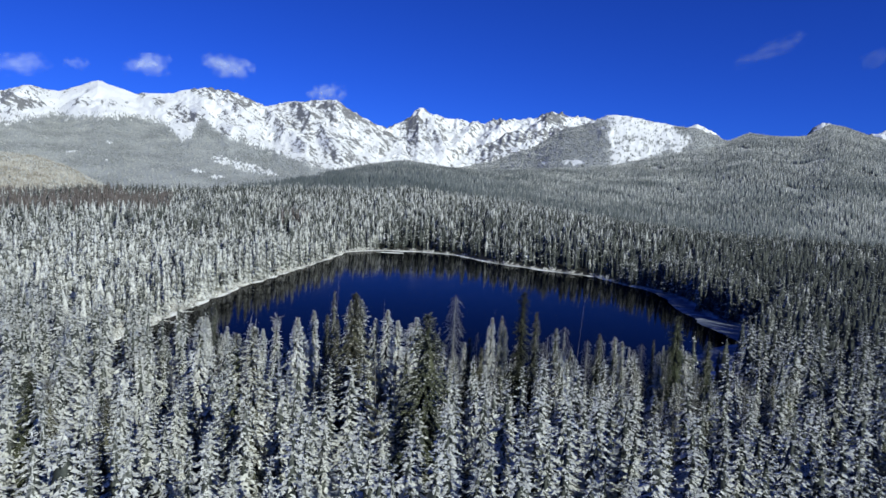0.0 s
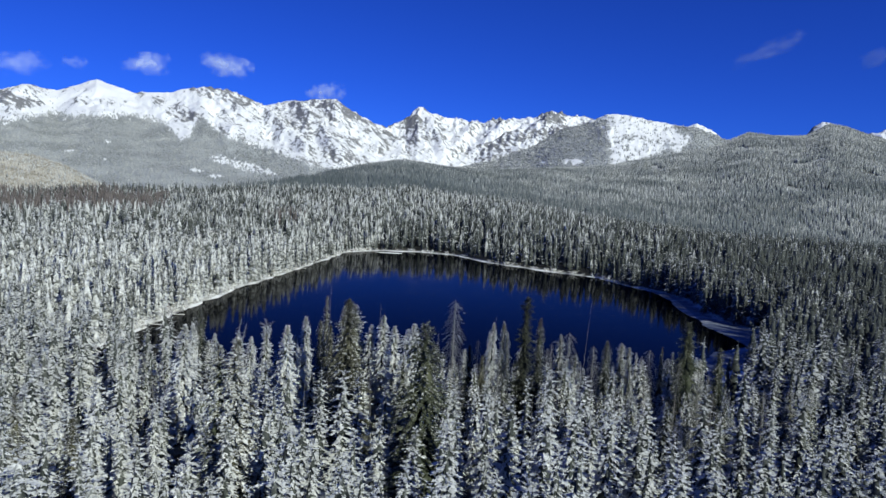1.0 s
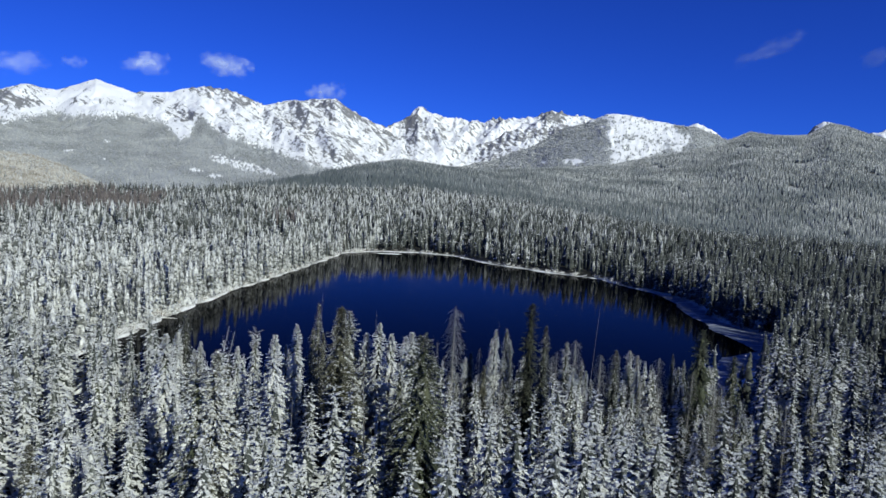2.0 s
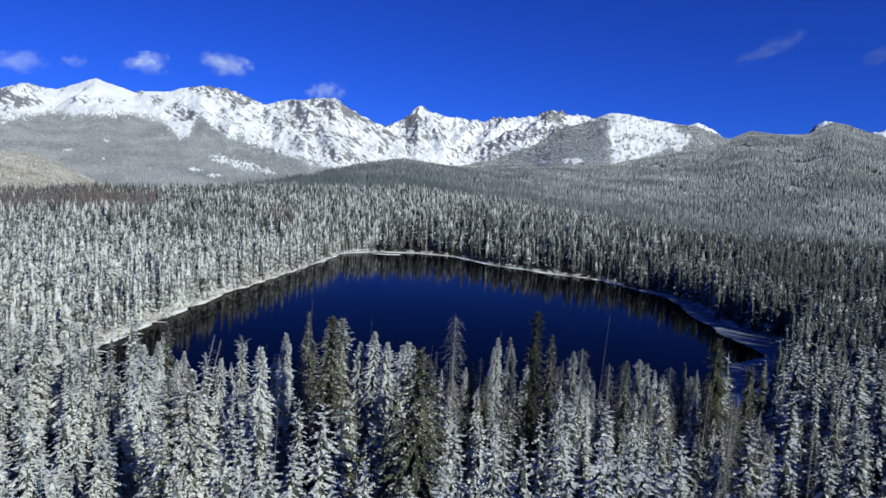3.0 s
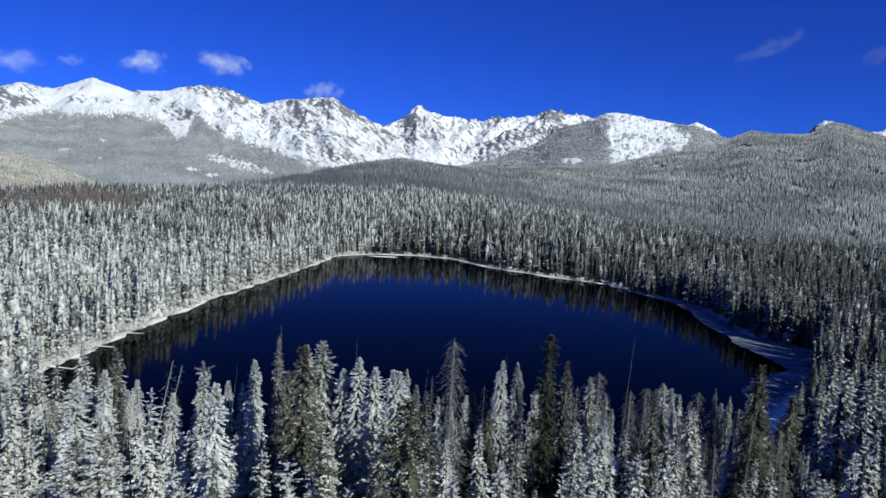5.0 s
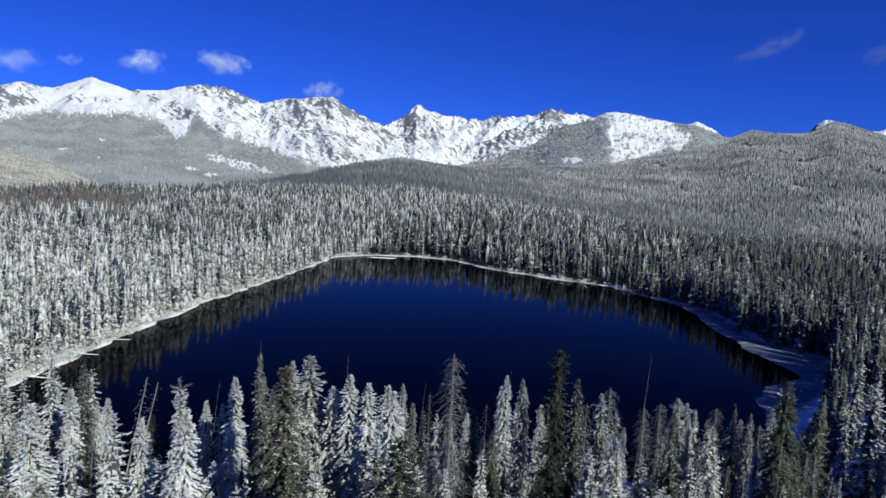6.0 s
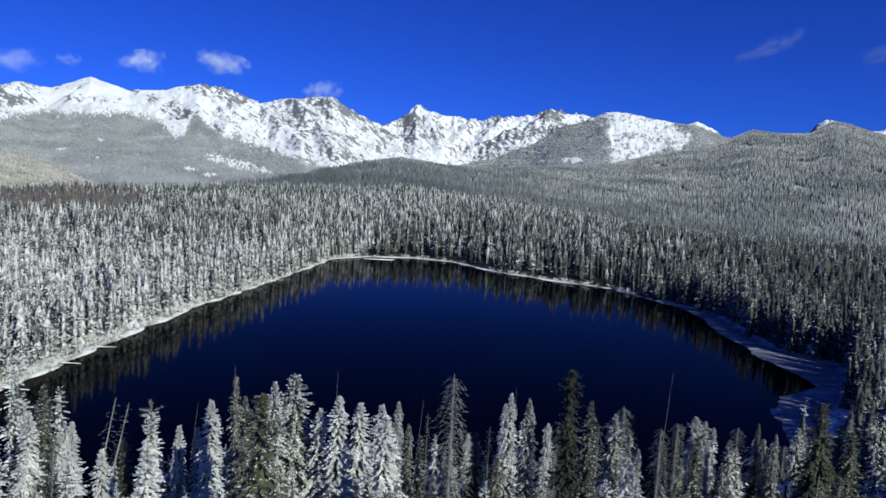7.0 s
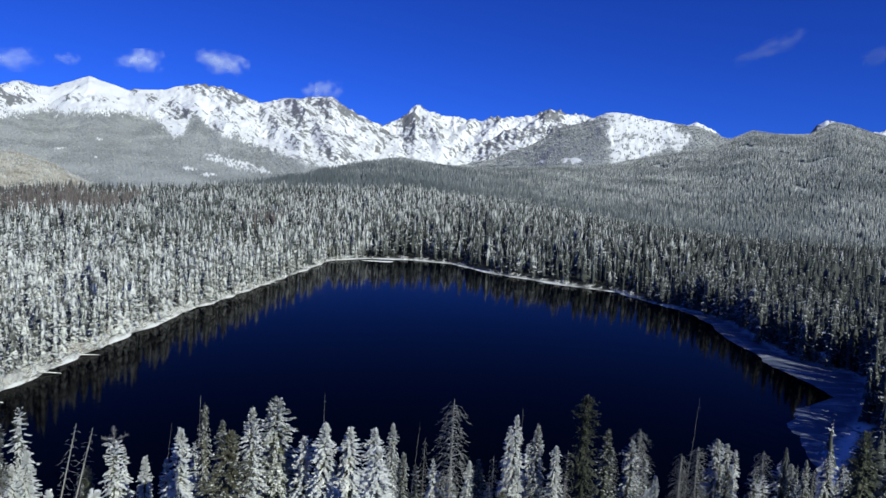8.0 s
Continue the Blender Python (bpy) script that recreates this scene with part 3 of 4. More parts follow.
def merge(shapes):
    """Shapes joined into one: points, triangles and a mark for each point (0 but for the inside of crowns)."""
    pts, tris, marks, n = [], [], [], 0
    for p, t, *mark in shapes:
        pts.append(p)
        tris.append(t + n)
        marks.append(mark[0] if mark else np.zeros(len(p)))
        n += len(p)
    return np.concatenate(pts), np.concatenate(tris), np.concatenate(marks)


def deadwood_shape(seed, count, radius, base=0.3, droop=0.3, thick=1.0):
    """Bare twigs of a dead conifer of height 1."""
    rng = random.Random(seed)
    out, turn = [], 0
    for k in range(count):
        h = base + (0.98 - base) * (k + rng.random()) / count
        turn += 2.4 + rng.uniform(-0.4, 0.4)
        ln = radius * (1.15 - h) ** 0.6 * rng.uniform(0.5, 1.25)
        c, s = math.cos(turn), math.sin(turn)
        mid = (0.55 * ln * c, 0.55 * ln * s, h + rng.uniform(-0.05, 0.2) * ln)
        q = turn + rng.uniform(-0.4, 0.4)
        tip = (mid[0] + 0.5 * ln * math.cos(q), mid[1] + 0.5 * ln * math.sin(q), mid[2] - droop * ln + rng.uniform(-0.3, 0.2) * ln)
        out += [limb((0, 0, h), mid, 0.0018 * thick), limb(mid, tip, 0.0013 * thick)]
        for j in range(4):
            f, q = rng.uniform(0.2, 1.0), turn + rng.uniform(-1.2, 1.2)
            l2 = ln * rng.uniform(0.2, 0.4)
            b = tuple(mid[i] + (tip[i] - mid[i]) * (f * 1.4 - 0.4) for i in range(3))
            out.append(limb(b, (b[0] + l2 * math.cos(q), b[1] + l2 * math.sin(q), b[2] + rng.uniform(-0.6, 0.2) * l2), 0.0011 * thick))
    return merge(out)


def unit_mesh(name, shape, material):
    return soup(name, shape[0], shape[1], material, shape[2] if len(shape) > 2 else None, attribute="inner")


STYLES = ((1, 0.128, 0.05, 0.22, 0.58), (2, 0.155, 0.06, 0.25, 0.62), (3, 0.098, 0.04, 0.2, 0.58), (4, 0.17, 0.08, 0.28, 0.62), (5, 0.12, 0.12, 0.35, 0.52))
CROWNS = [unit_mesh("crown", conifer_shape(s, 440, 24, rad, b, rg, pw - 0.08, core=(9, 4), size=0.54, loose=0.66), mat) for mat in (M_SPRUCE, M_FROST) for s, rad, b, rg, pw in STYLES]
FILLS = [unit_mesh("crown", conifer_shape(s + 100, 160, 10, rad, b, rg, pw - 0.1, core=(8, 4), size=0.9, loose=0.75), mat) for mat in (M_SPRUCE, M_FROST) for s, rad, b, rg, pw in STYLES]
GREENS = [unit_mesh("crown", conifer_shape(s, 440, 24, rad, 0.08, 0.25, 0.42, core=(9, 4), size=0.54, loose=0.66), M_GREEN) for s, rad in ((11, 0.165), (12, 0.13))]
ROUND = unit_mesh("crown", merge([conifer_shape(21, 420, 18, 0.085, 0.15, 0.4, 0.34, 0.04, size=0.6, core=(9, 4)), deadwood_shape(22, 110, 0.10, 0.15, 0.1)]), M_PINE)
BROWNS = [unit_mesh("crown", conifer_shape(31, 440, 24, 0.12, 0.06, 0.28, 0.5, core=(9, 4), size=0.56, loose=0.66), M_BROWN)]
SNAGS = [unit_mesh("crown", deadwood_shape(s, n, rad, b, dr), M_DEAD) for s, n, rad, b, dr in ((41, 330, 0.115, 0.2, 0.25), (42, 150, 0.10, 0.25, 0.35), (43, 18, 0.05, 0.35, 0.1))]
HOARY = [unit_mesh("crown", deadwood_shape(s, 400, rad, 0.08, 0.5, 0.75), M_HOAR) for s, rad in ((46, 0.14), (47, 0.115))]
TRUNK = unit_mesh("trunk", trunk_shape(7), M_BARK)
POLE = unit_mesh("trunk", trunk_shape(7, r0=0.009, r1=0.0012), M_DEAD)


def tree_thing(name, crown, trunk, label, group):
    root = new(name)
    for n, me in (("trunk", trunk), ("crown", crown)):
        ob = new(n, me)
        ob.parent = root
    return tagged(root, label, "tree", group)


def z_at(x, y):
    return float(ground_height(np.array([float(x)]), np.array([float(y)]))[0])


PROTO = {}
SNOWY_LABELS = ("narrow spruce tree thickly covered in fresh snow", "broad spruce tree with snow-laden boughs", "slender spire-shaped spruce white with snow",
                "wide ragged spruce with snowy drooping boughs", "ragged spruce with gaps between its snowy boughs")
for set_name, crowns in (("", CROWNS), ("_fill", FILLS)):
    for i, me in enumerate(crowns):
        PROTO[("snowy" if i < 5 else "frosted") + set_name, i % 5] = ("spruce_tree", me, TRUNK, SNOWY_LABELS[i] if i < 5 else "grey-green spruce with a dusting of snow", "spruces by the lake")
for i, me in enumerate(HOARY):
    PROTO["hoary", i] = ("dead_tree", me, POLE, "bare twiggy dead conifer grey with hoarfrost", "dead trees by the lake")
for i, me in enumerate(GREENS):
    PROTO["green", i] = ("spruce_tree", me, TRUNK, "dark green spruce with little snow on its boughs", "spruces by the lake")
for i, (s, rad) in enumerate(((91, 0.15), (92, 0.13), (93, 0.17), (94, 0.15), (95, 0.13), (96, 0.16))):
    PROTO["young", i] = ("spruce_tree", unit_mesh("crown", conifer_shape(s, 120, 7, rad, 0.03, 0.25, 0.65, core=(7, 4)), M_SPRUCE if i < 3 else M_FROST), TRUNK, "young spruce loaded with snow between taller trees", "spruces by the lake")
PROTO["round", 0] = ("pine_tree", ROUND, TRUNK, "tall green pine with a blunt rounded crown", "pines by the lake")
PROTO["brown", 0] = ("spruce_tree", BROWNS[0], TRUNK, "dying spruce with rusty brown needles and snow", "spruces by the lake")
for i, me in enumerate(SNAGS):
    PROTO["dead", i] = ("dead_tree", me, POLE, ("bare dead conifer with many grey branches", "bare grey dead conifer with drooping twigs", "bare leaning grey tree trunk with a few stubs")[i],
                        "dead trees by the lake")
PROTO["leaning", 0] = ("dead_tree", unit_mesh("crown", deadwood_shape(45, 60, 0.07, 0.3, 0.25, 0.7), M_PALE), unit_mesh("trunk", trunk_shape(7, r0=0.0062, r1=0.0012), M_PALE),
                       "pale barkless dead tree leaning over the shore", "dead trees by the lake")
FIRST = {}
TAKEN = []


def plant(kind, i, x, y, height, wide=1.0, lean=(0, 0), spin=0.0):
    """One tree as a thing of its own, standing on the ground."""
    m = pose(x, y, z_at(x, y) - 0.15, lean[0], lean[1], spin) @ Matrix.Diagonal((height * wide, height * wide, height, 1))
    TAKEN.append((x, y))
    if (kind, i) not in FIRST:
        FIRST[kind, i] = tree_thing(*PROTO[kind, i])
        FIRST[kind, i].matrix_basis = m
        return FIRST[kind, i]
    ob = copy_thing(FIRST[kind, i], pose(0, 0, 0))
    ob.matrix_basis = m
    return ob


# trees that stand out at the near shore: kind, shape, place, height
def plant_rows(*rows):
    for row in rows:
        kind, i, x, y, height, wide = row
        fuller = 1.12 if kind in ("snowy", "frosted") and i != 2 else 1.05
        plant(kind, i, x, y, height, wide * fuller, spin=67 * len(TAKEN))


plant_rows(("snowy", 0, -42.9, 99.4, 19.0, 0.9), ("frosted", 2, -42.3, 100.8, 21.4, 1.0), ("snowy", 1, -38.6, 87.4, 21.5, 1.0), ("snowy", 2, -40.8, 102.9, 16.9, 1.0),
           ("snowy", 2, -41.3, 101.7, 15.9, 0.9), ("snowy", 2, -28.4, 100.8, 17.8, 0.9), ("snowy", 2, -27.1, 102.0, 17.1, 0.85), ("snowy", 2, -25.0, 100.3, 20.7, 1.1))
plant_rows(("brown", 0, -20.3, 94.2, 25.3, 0.52), ("frosted", 2, -24.6, 108.5, 18.8, 1.05), ("brown", 0, -15.6, 87.0, 26.5, 1.2), ("frosted", 0, -19.0, 101.0, 22.8, 0.75),
           ("green", 0, -18.3, 105.8, 22.4, 0.95), ("snowy", 4, -15.1, 104.2, 19.4, 0.95), ("snowy", 2, -12.9, 102.7, 21.5, 1.2), ("snowy", 3, -12.1, 111.0, 18.2, 0.95))
plant_rows(("snowy", 3, -9.9, 113.4, 17.4, 0.95), ("frosted", 2, -8.6, 119.0, 16.0, 1.0), ("frosted", 2, -6.3, 108.8, 16.9, 0.9), ("snowy", 3, -7.6, 98.4, 21.4, 0.9),
           ("green", 0, -3.9, 72.0, 26.8, 0.95), ("snowy", 0, -23.6, 85.5, 22.6, 0.9), ("brown", 0, -21.3, 101.6, 19.3, 0.85), ("hoary", 1, -1.5, 101.2, 25.1, 1.0))
plant_rows(("frosted", 0, 1.2, 110.5, 16.0, 0.9), ("snowy", 2, 0.4, 114.2, 14.3, 1.0), ("frosted", 2, 4.9, 118.8, 16.8, 1.0), ("frosted", 2, 5.3, 116.0, 19.1, 1.0),
           ("frosted", 2, 6.8, 109.0, 20.7, 0.85), ("frosted", 2, 8.0, 118.4, 17.0, 1.0), ("frosted", 4, 11.1, 124.0, 12.7, 0.9), ("round", 0, 9.8, 101.2, 26.2, 0.78))
plant_rows(("frosted", 2, 12.3, 103.5, 22.5, 0.95), ("hoary", 0, 19.4, 118.2, 17.7, 1.0), ("snowy", 2, 21.7, 118.7, 12.2, 1.0), ("hoary", 0, 27.0, 121.0, 15.2, 1.0),
           ("frosted", 4, 30.4, 124.0, 15.1, 1.0), ("snowy", 2, 31.5, 122.0, 12.8, 1.0), ("hoary", 0, 35.6, 123.3, 14.2, 1.1), ("frosted", 2, 37.5, 121.9, 15.4, 0.7))
plant_rows(("green", 0, 37.0, 107.5, 22.8, 0.75), ("green", 1, 46.3, 117.1, 16.6, 0.95), ("snowy", 1, 17.9, 109.1, 14.7, 0.9), ("frosted", 4, 32.4, 126.0, 13.8, 1.0),
           ("hoary", 1, 23.6, 116.6, 15.8, 1.1), ("brown", 0, -23.4, 67.0, 25.0, 1.15), ("green", 1, -25.6, 67.6, 24.0, 1.0), ("brown", 0, -34.0, 56.0, 19.0, 1.0), ("green", 1, -45.5, 61.0, 19.5, 1.0))
plant_rows(("brown", 0, -47.0, 66.0, 17.5, 1.0), ("green", 0, 58.0, 84.0, 18.0, 0.9), ("frosted", 4, 17.0, 112.4, 18.4, 0.85), ("frosted", 0, 23.2, 104.0, 19.2, 0.8),
           ("frosted", 4, 39.4, 124.0, 12.6, 0.9), ("frosted", 2, 38.9, 120.0, 14.8, 0.9), ("hoary", 0, 42.1, 124.0, 12.0, 1.0), ("frosted", 0, 43.7, 124.0, 14.4, 0.95),
           ("frosted", 1, 45.4, 124.0, 13.0, 0.95), ("snowy", 0, 42.9, 119.0, 14.2, 0.9), ("hoary", 1, 15.2, 116.0, 15.0, 1.1), ("snowy", 2, -16.3, 109.0, 16.7, 1.0), ("snowy", 1, -30.5, 91.2, 19.2, 0.72))
plant("leaning", 0, -41.1, 104.8, 19.8, 1.0, (2, 12.5))
plant("leaning", 0, -40.5, 105.8, 18.1, 1.1, (-2, 11.5), 12)


def broken_top_shape(seed):
    """Twiggy crooked branches on a broken stem."""
    rng = random.Random(seed)
    out = []
    for turn, rise, ln in ((0.2, 0.5, 0.055), (2.2, 0.9, 0.05), (3.4, 0.25, 0.06), (5.0, 0.7, 0.04)):
        d = np.array((math.cos(turn), math.sin(turn), rise))
        b, tip = np.array((0, 0, 0.945)), np.array((0, 0, 0.945)) + d * ln
        out.append(limb(b, tip, 0.0011))
        for k in range(46):
            p = b + (tip - b) * rng.uniform(0.35, 1.0)
            q = np.array([rng.uniform(-1, 1), rng.uniform(-1, 1), rng.uniform(-0.6, 1.0)])
            out.append(limb(p, p + q / np.linalg.norm(q) * rng.uniform(0.012, 0.026), 0.0008))
    return merge(out)


def plant_broken(x, y, height):
    crown = unit_mesh("crown", conifer_shape(34, 340, 20, 0.064, 0.04, 0.3, 0.16, core=(9, 4), size=0.6, loose=0.7), M_SPRUCE)
    crown.transform(Matrix.Diagonal((1, 1, 0.95, 1)))
    root = tree_thing("spruce_tree", crown, TRUNK, "snow-caked columnar spruce with a broken twiggy top", "spruces by the lake")
    root.matrix_basis = pose(x, y, z_at(x, y) - 0.15) @ Matrix.Diagonal((height, height, height, 1))
    top = new("broken_top", unit_mesh("broken_top", broken_top_shape(8), M_DEAD))
    top.parent = root
    TAKEN.append((x, y))


plant_broken(-31.8, 101.8, 19.6)
plant("dead", 2, 19.0, 104.5, 25.5, 0.24, (0, 3))
plant("dead", 2, -19.3, 90.0, 27.5, 0.3, (0, 1))
plant("dead", 2, -14.4, 108.6, 22.2, 0.3)
plant("dead", 2, 5.6, 113.2, 20.8, 0.3)
plant("dead", 2, -33.5, 112.6, 16.6, 0.35, (0, 6))
plant("dead", 2, -6.5, 115.4, 17.6, 0.35, (0, 4))
plant("dead", 1, -4.4, 111.4, 17.5, 0.5)
for x, y, height, wide, lean in ((-11.0, 84.0, 21, 0.6, -3), (-6.5, 78.0, 20, 0.7, 4), (4.5, 86.0, 19, 0.9, 2), (14.0, 90.0, 18, 0.8, -4), (19.5, 84.0, 17, 1.0, 3), (27.0, 93.0, 17, 0.9, -2),
                                 (33.0, 88.0, 16, 1.0, 5), (-19.0, 76.0, 18, 0.7, 2), (-38.0, 80.0, 17, 0.8, -5), (9.0, 72.0, 19, 0.7, -2), (24.0, 74.0, 17, 0.8, 4), (40.0, 92.0, 16, 0.9, 2)):
    plant("dead", 1 if wide > 0.75 else 2, x, y, height, wide, (0, lean))
plant("dead", 1, 2.6, 108.0, 17.5, 0.8)
plant("dead", 1, 16.0, 116.0, 16.0, 1.0)


def jittered(x0, x1, y0, y1, step, seed, jitter=0.85):
    rng = np.random.RandomState(seed)
    gx, gy = np.meshgrid(np.arange(x0, x1, step), np.arange(y0, y1, step))
    gx, gy = gx.ravel(), gy.ravel()
    return gx + rng.uniform(-1, 1, gx.shape) * step * jitter / 2, gy + rng.uniform(-1, 1, gy.shape) * step * jitter / 2


def thinned(x, y, seed, amount=-0.02):
    """Small gaps between the clumps of a wood."""
    return (fbm(x / 6, y / 6, 2, seed) + 0.25 * (hash2(x * 7, y * 7, seed) - 0.5)) > -0.5 + amount


def open_land(x, y, margin=2.2):
    return (outside(LAKE, x, y) > margin) & (outside(SHELF, x, y) > 0.5) & (outside(BAY_EDGE, x, y) > 0.5)


def scatter_near():
    """The nearest row of trees on this side of the lake, each a thing."""
    rng = random.Random(5)
    x, y = jittered(-110, 110, 24, 134, 4.2, 18)
    ok = open_land(x, y, 1.5) & (np.abs(x) < 54) & (y > 88) & thinned(x, y, 40)
    made = 0
    for px, py in zip(x[ok], y[ok]):
        if any((px - a) ** 2 + (py - b) ** 2 < 4.0 for a, b in TAKEN):
            continue
        q = rng.random()
        h = (rng.uniform(11, 17.5) if py < 108 else rng.uniform(8, 14.5)) * (0.8 if px > 36 and py > 117 else 1.0)
        spin = rng.uniform(0, 360)
        if q < 0.10:
            plant("dead", rng.choice((1, 1, 2)), px, py, h + 1.5, 1.0, (rng.uniform(-4, 4), rng.uniform(-4, 4)), spin)
        elif q < 0.16:
            plant("green", rng.choice((0, 1)), px, py, h, rng.uniform(0.8, 1.0), spin=spin)
        elif q < 0.18:
            plant("brown", 0, px, py, h, 1.0, spin=spin)
        elif q < 0.28 and px > 6:
            plant("hoary", rng.choice((0, 1)), px, py, h, rng.uniform(0.9, 1.2), spin=spin)
        else:
            # fewer snow-laden crowns to the right, darkening that side like shaded woods
            plant("snowy_fill" if rng.random() < 0.5 - px / 50 else "frosted_fill", rng.choice((0, 0, 1, 2, 2, 3, 4)), px, py, h, rng.uniform(0.8, 1.15), spin=spin)
        made += 1
    x, y = jittered(-54, 54, 86, 132, 5.6, 19)
    ok = open_land(x, y, 1.5)
    for px, py in zip(x[ok], y[ok]):
        if all((px - a) ** 2 + (py - b) ** 2 > 2.2 for a, b in TAKEN):
            plant("young", rng.choice((0, 1, 2)) + 3 * (rng.random() < 0.4 + px / 60), px, py, rng.uniform(6.0, 12.0), rng.uniform(0.8, 1.05), spin=rng.uniform(0, 360))
            made += 1
    return made


print("near trees", scatter_near())


def forest(name, label, x, y, shapes, hlo, hhi, seed, material, trunks=None, wide=(0.85, 1.2), z=None, side_light=0.0, size=1.0, lift=0.7, base=0.0, low=-0.62, hollow=0.4):
    """A wood of uncounted trees as one mesh. hollow: snow kept off the insides of crowns, darkening them like shaded
    gaps.
    """
    rng = np.random.RandomState(seed)
    z = ground_height(x, y) - 0.2 if z is None else z
    h, w = (hlo + (hhi - hlo) * rng.beta(2.0, 1.5, len(x))) * size, rng.uniform(*wide, len(x))
    a, kind = rng.uniform(0, 2 * np.pi, len(x)), rng.randint(0, len(shapes), len(x))
    # more snow to the left, less to the right: sunlit and shaded woods by colour
    tone = base + rng.uniform(0.1, 0.8, len(x)) + side_light * np.clip(-x / (0.5 * y + 20), low, lift)
    az = np.degrees(np.arctan2(x, y))
    tone = tone + 0.45 * fbm(x / 70, y / 70, 3, 60)
    tone = tone - np.interp(az, [-14, -8], [0.22, 0.2]) * np.clip((np.hypot(x, y) - 440) / 220, 0, 1) * np.clip((6 - az) / 8, 0, 1) * (np.hypot(x, y) < 1900)
    vs, ts, tn, sl, n = [], [], [], [], 0
    for k, (p, t, inner) in enumerate(shapes):
        slot = np.zeros(len(t), int)
        if trunks:
            slot = np.concatenate([slot, np.ones(len(trunks[1]), int)])
            p, t, inner = merge([(p, t, inner), trunks])
        for chunk in [np.nonzero(kind == k)[0]]:
            c, s = np.cos(a[chunk])[:, None], np.sin(a[chunk])[:, None]
            hh, ww = h[chunk][:, None], (h * w)[chunk][:, None]
            px = (p[None, :, 0] * c - p[None, :, 1] * s) * ww + x[chunk][:, None]
            py = (p[None, :, 0] * s + p[None, :, 1] * c) * ww + y[chunk][:, None]
            pz = p[None, :, 2] * hh + z[chunk][:, None]
            vs.append(np.stack([px, py, pz], -1).reshape(-1, 3))
            ts.append((t[None] + (np.arange(len(chunk)) * len(p))[:, None, None]).reshape(-1, 3) + n)
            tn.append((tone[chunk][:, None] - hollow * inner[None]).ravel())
            sl.append(np.tile(slot, len(chunk)))
            n += len(chunk) * len(p)
    me = soup(name, np.concatenate(vs), np.concatenate(ts), material, np.concatenate(tn), np.concatenate(sl), (M_BARK,) if trunks else ())
    print(name, len(x), "trees", len(me.polygons), "triangles")
    return tagged(new(name, me), label, "forest", kind="stuff")


LOD1 = [conifer_shape(s, 118, 9, r, 0.04, 0.24, pw, core=(7, 4), size=0.85, loose=0.66) for s, r, pw in ((51, 0.125, 0.46), (52, 0.142, 0.5), (53, 0.098, 0.42), (54, 0.155, 0.52))]
LOD2 = [conifer_shape(s, 48, 3, r, 0.05, 0.3, pw, core=(6, 3), size=1.1, slim=(0.34, 0.56), body=0.62) for s, r, pw in ((61, 0.128, 0.54), (62, 0.142, 0.58), (63, 0.110, 0.5), (64, 0.155, 0.58), (65, 0.12, 0.44))]
LOD3 = [conifer_shape(s, 13, 2, r, 0.08, 0.3, 0.54, core=(2, 3), size=1.8, slim=(0.38, 0.6), body=0.62) for s, r in ((71, 0.13), (72, 0.15), (73, 0.115), (74, 0.14))]


def spike_shape(seed, tiers=1, sides=5, radius=0.15):
    rng = random.Random(seed)
    pts, tris = [], []
    for k in range(tiers):
        z0, z1 = k / tiers * 0.85 + 0.05, min(1, (k + 1.5) / tiers)
        n, r = len(pts), radius * (1 - k / tiers) ** 0.8
        turn = rng.uniform(0, 6)
        pts.append((0, 0, z1))
        for j in range(sides):
            q = turn + 2 * math.pi * j / sides
            rr = r * (rng.uniform(0.45, 0.7) if j % 2 else rng.uniform(0.9, 1.3))
            pts.append((rr * math.cos(q), rr * math.sin(q), z0 + rng.uniform(-0.04, 0.04)))
        tris += [(n, n + 1 + j, n + 1 + (j + 1) % sides) for j in range(sides)]
    return np.array(pts), np.array(tris), np.zeros(len(pts))


SPIKES = [spike_shape(s) for s in (81, 82, 83)]
DOMES = [spike_shape(s, 2, 5, 0.42) for s in (86, 87, 88)]
STUB = trunk_shape(3, 0.6, rings=2)


def in_view(x, y, spread=40.0, y0=-4.0):
    return np.abs(np.degrees(np.arctan2(x, y - y0))) < spread


def dying(x, y):
    """A stand of beetle-killed conifers west of the lake."""
    return ((x + 272) / 46) ** 2 + ((y - 445) / 85) ** 2 + 1.2 * fbm(x / 30, y / 30, 3, 73) < 1.0


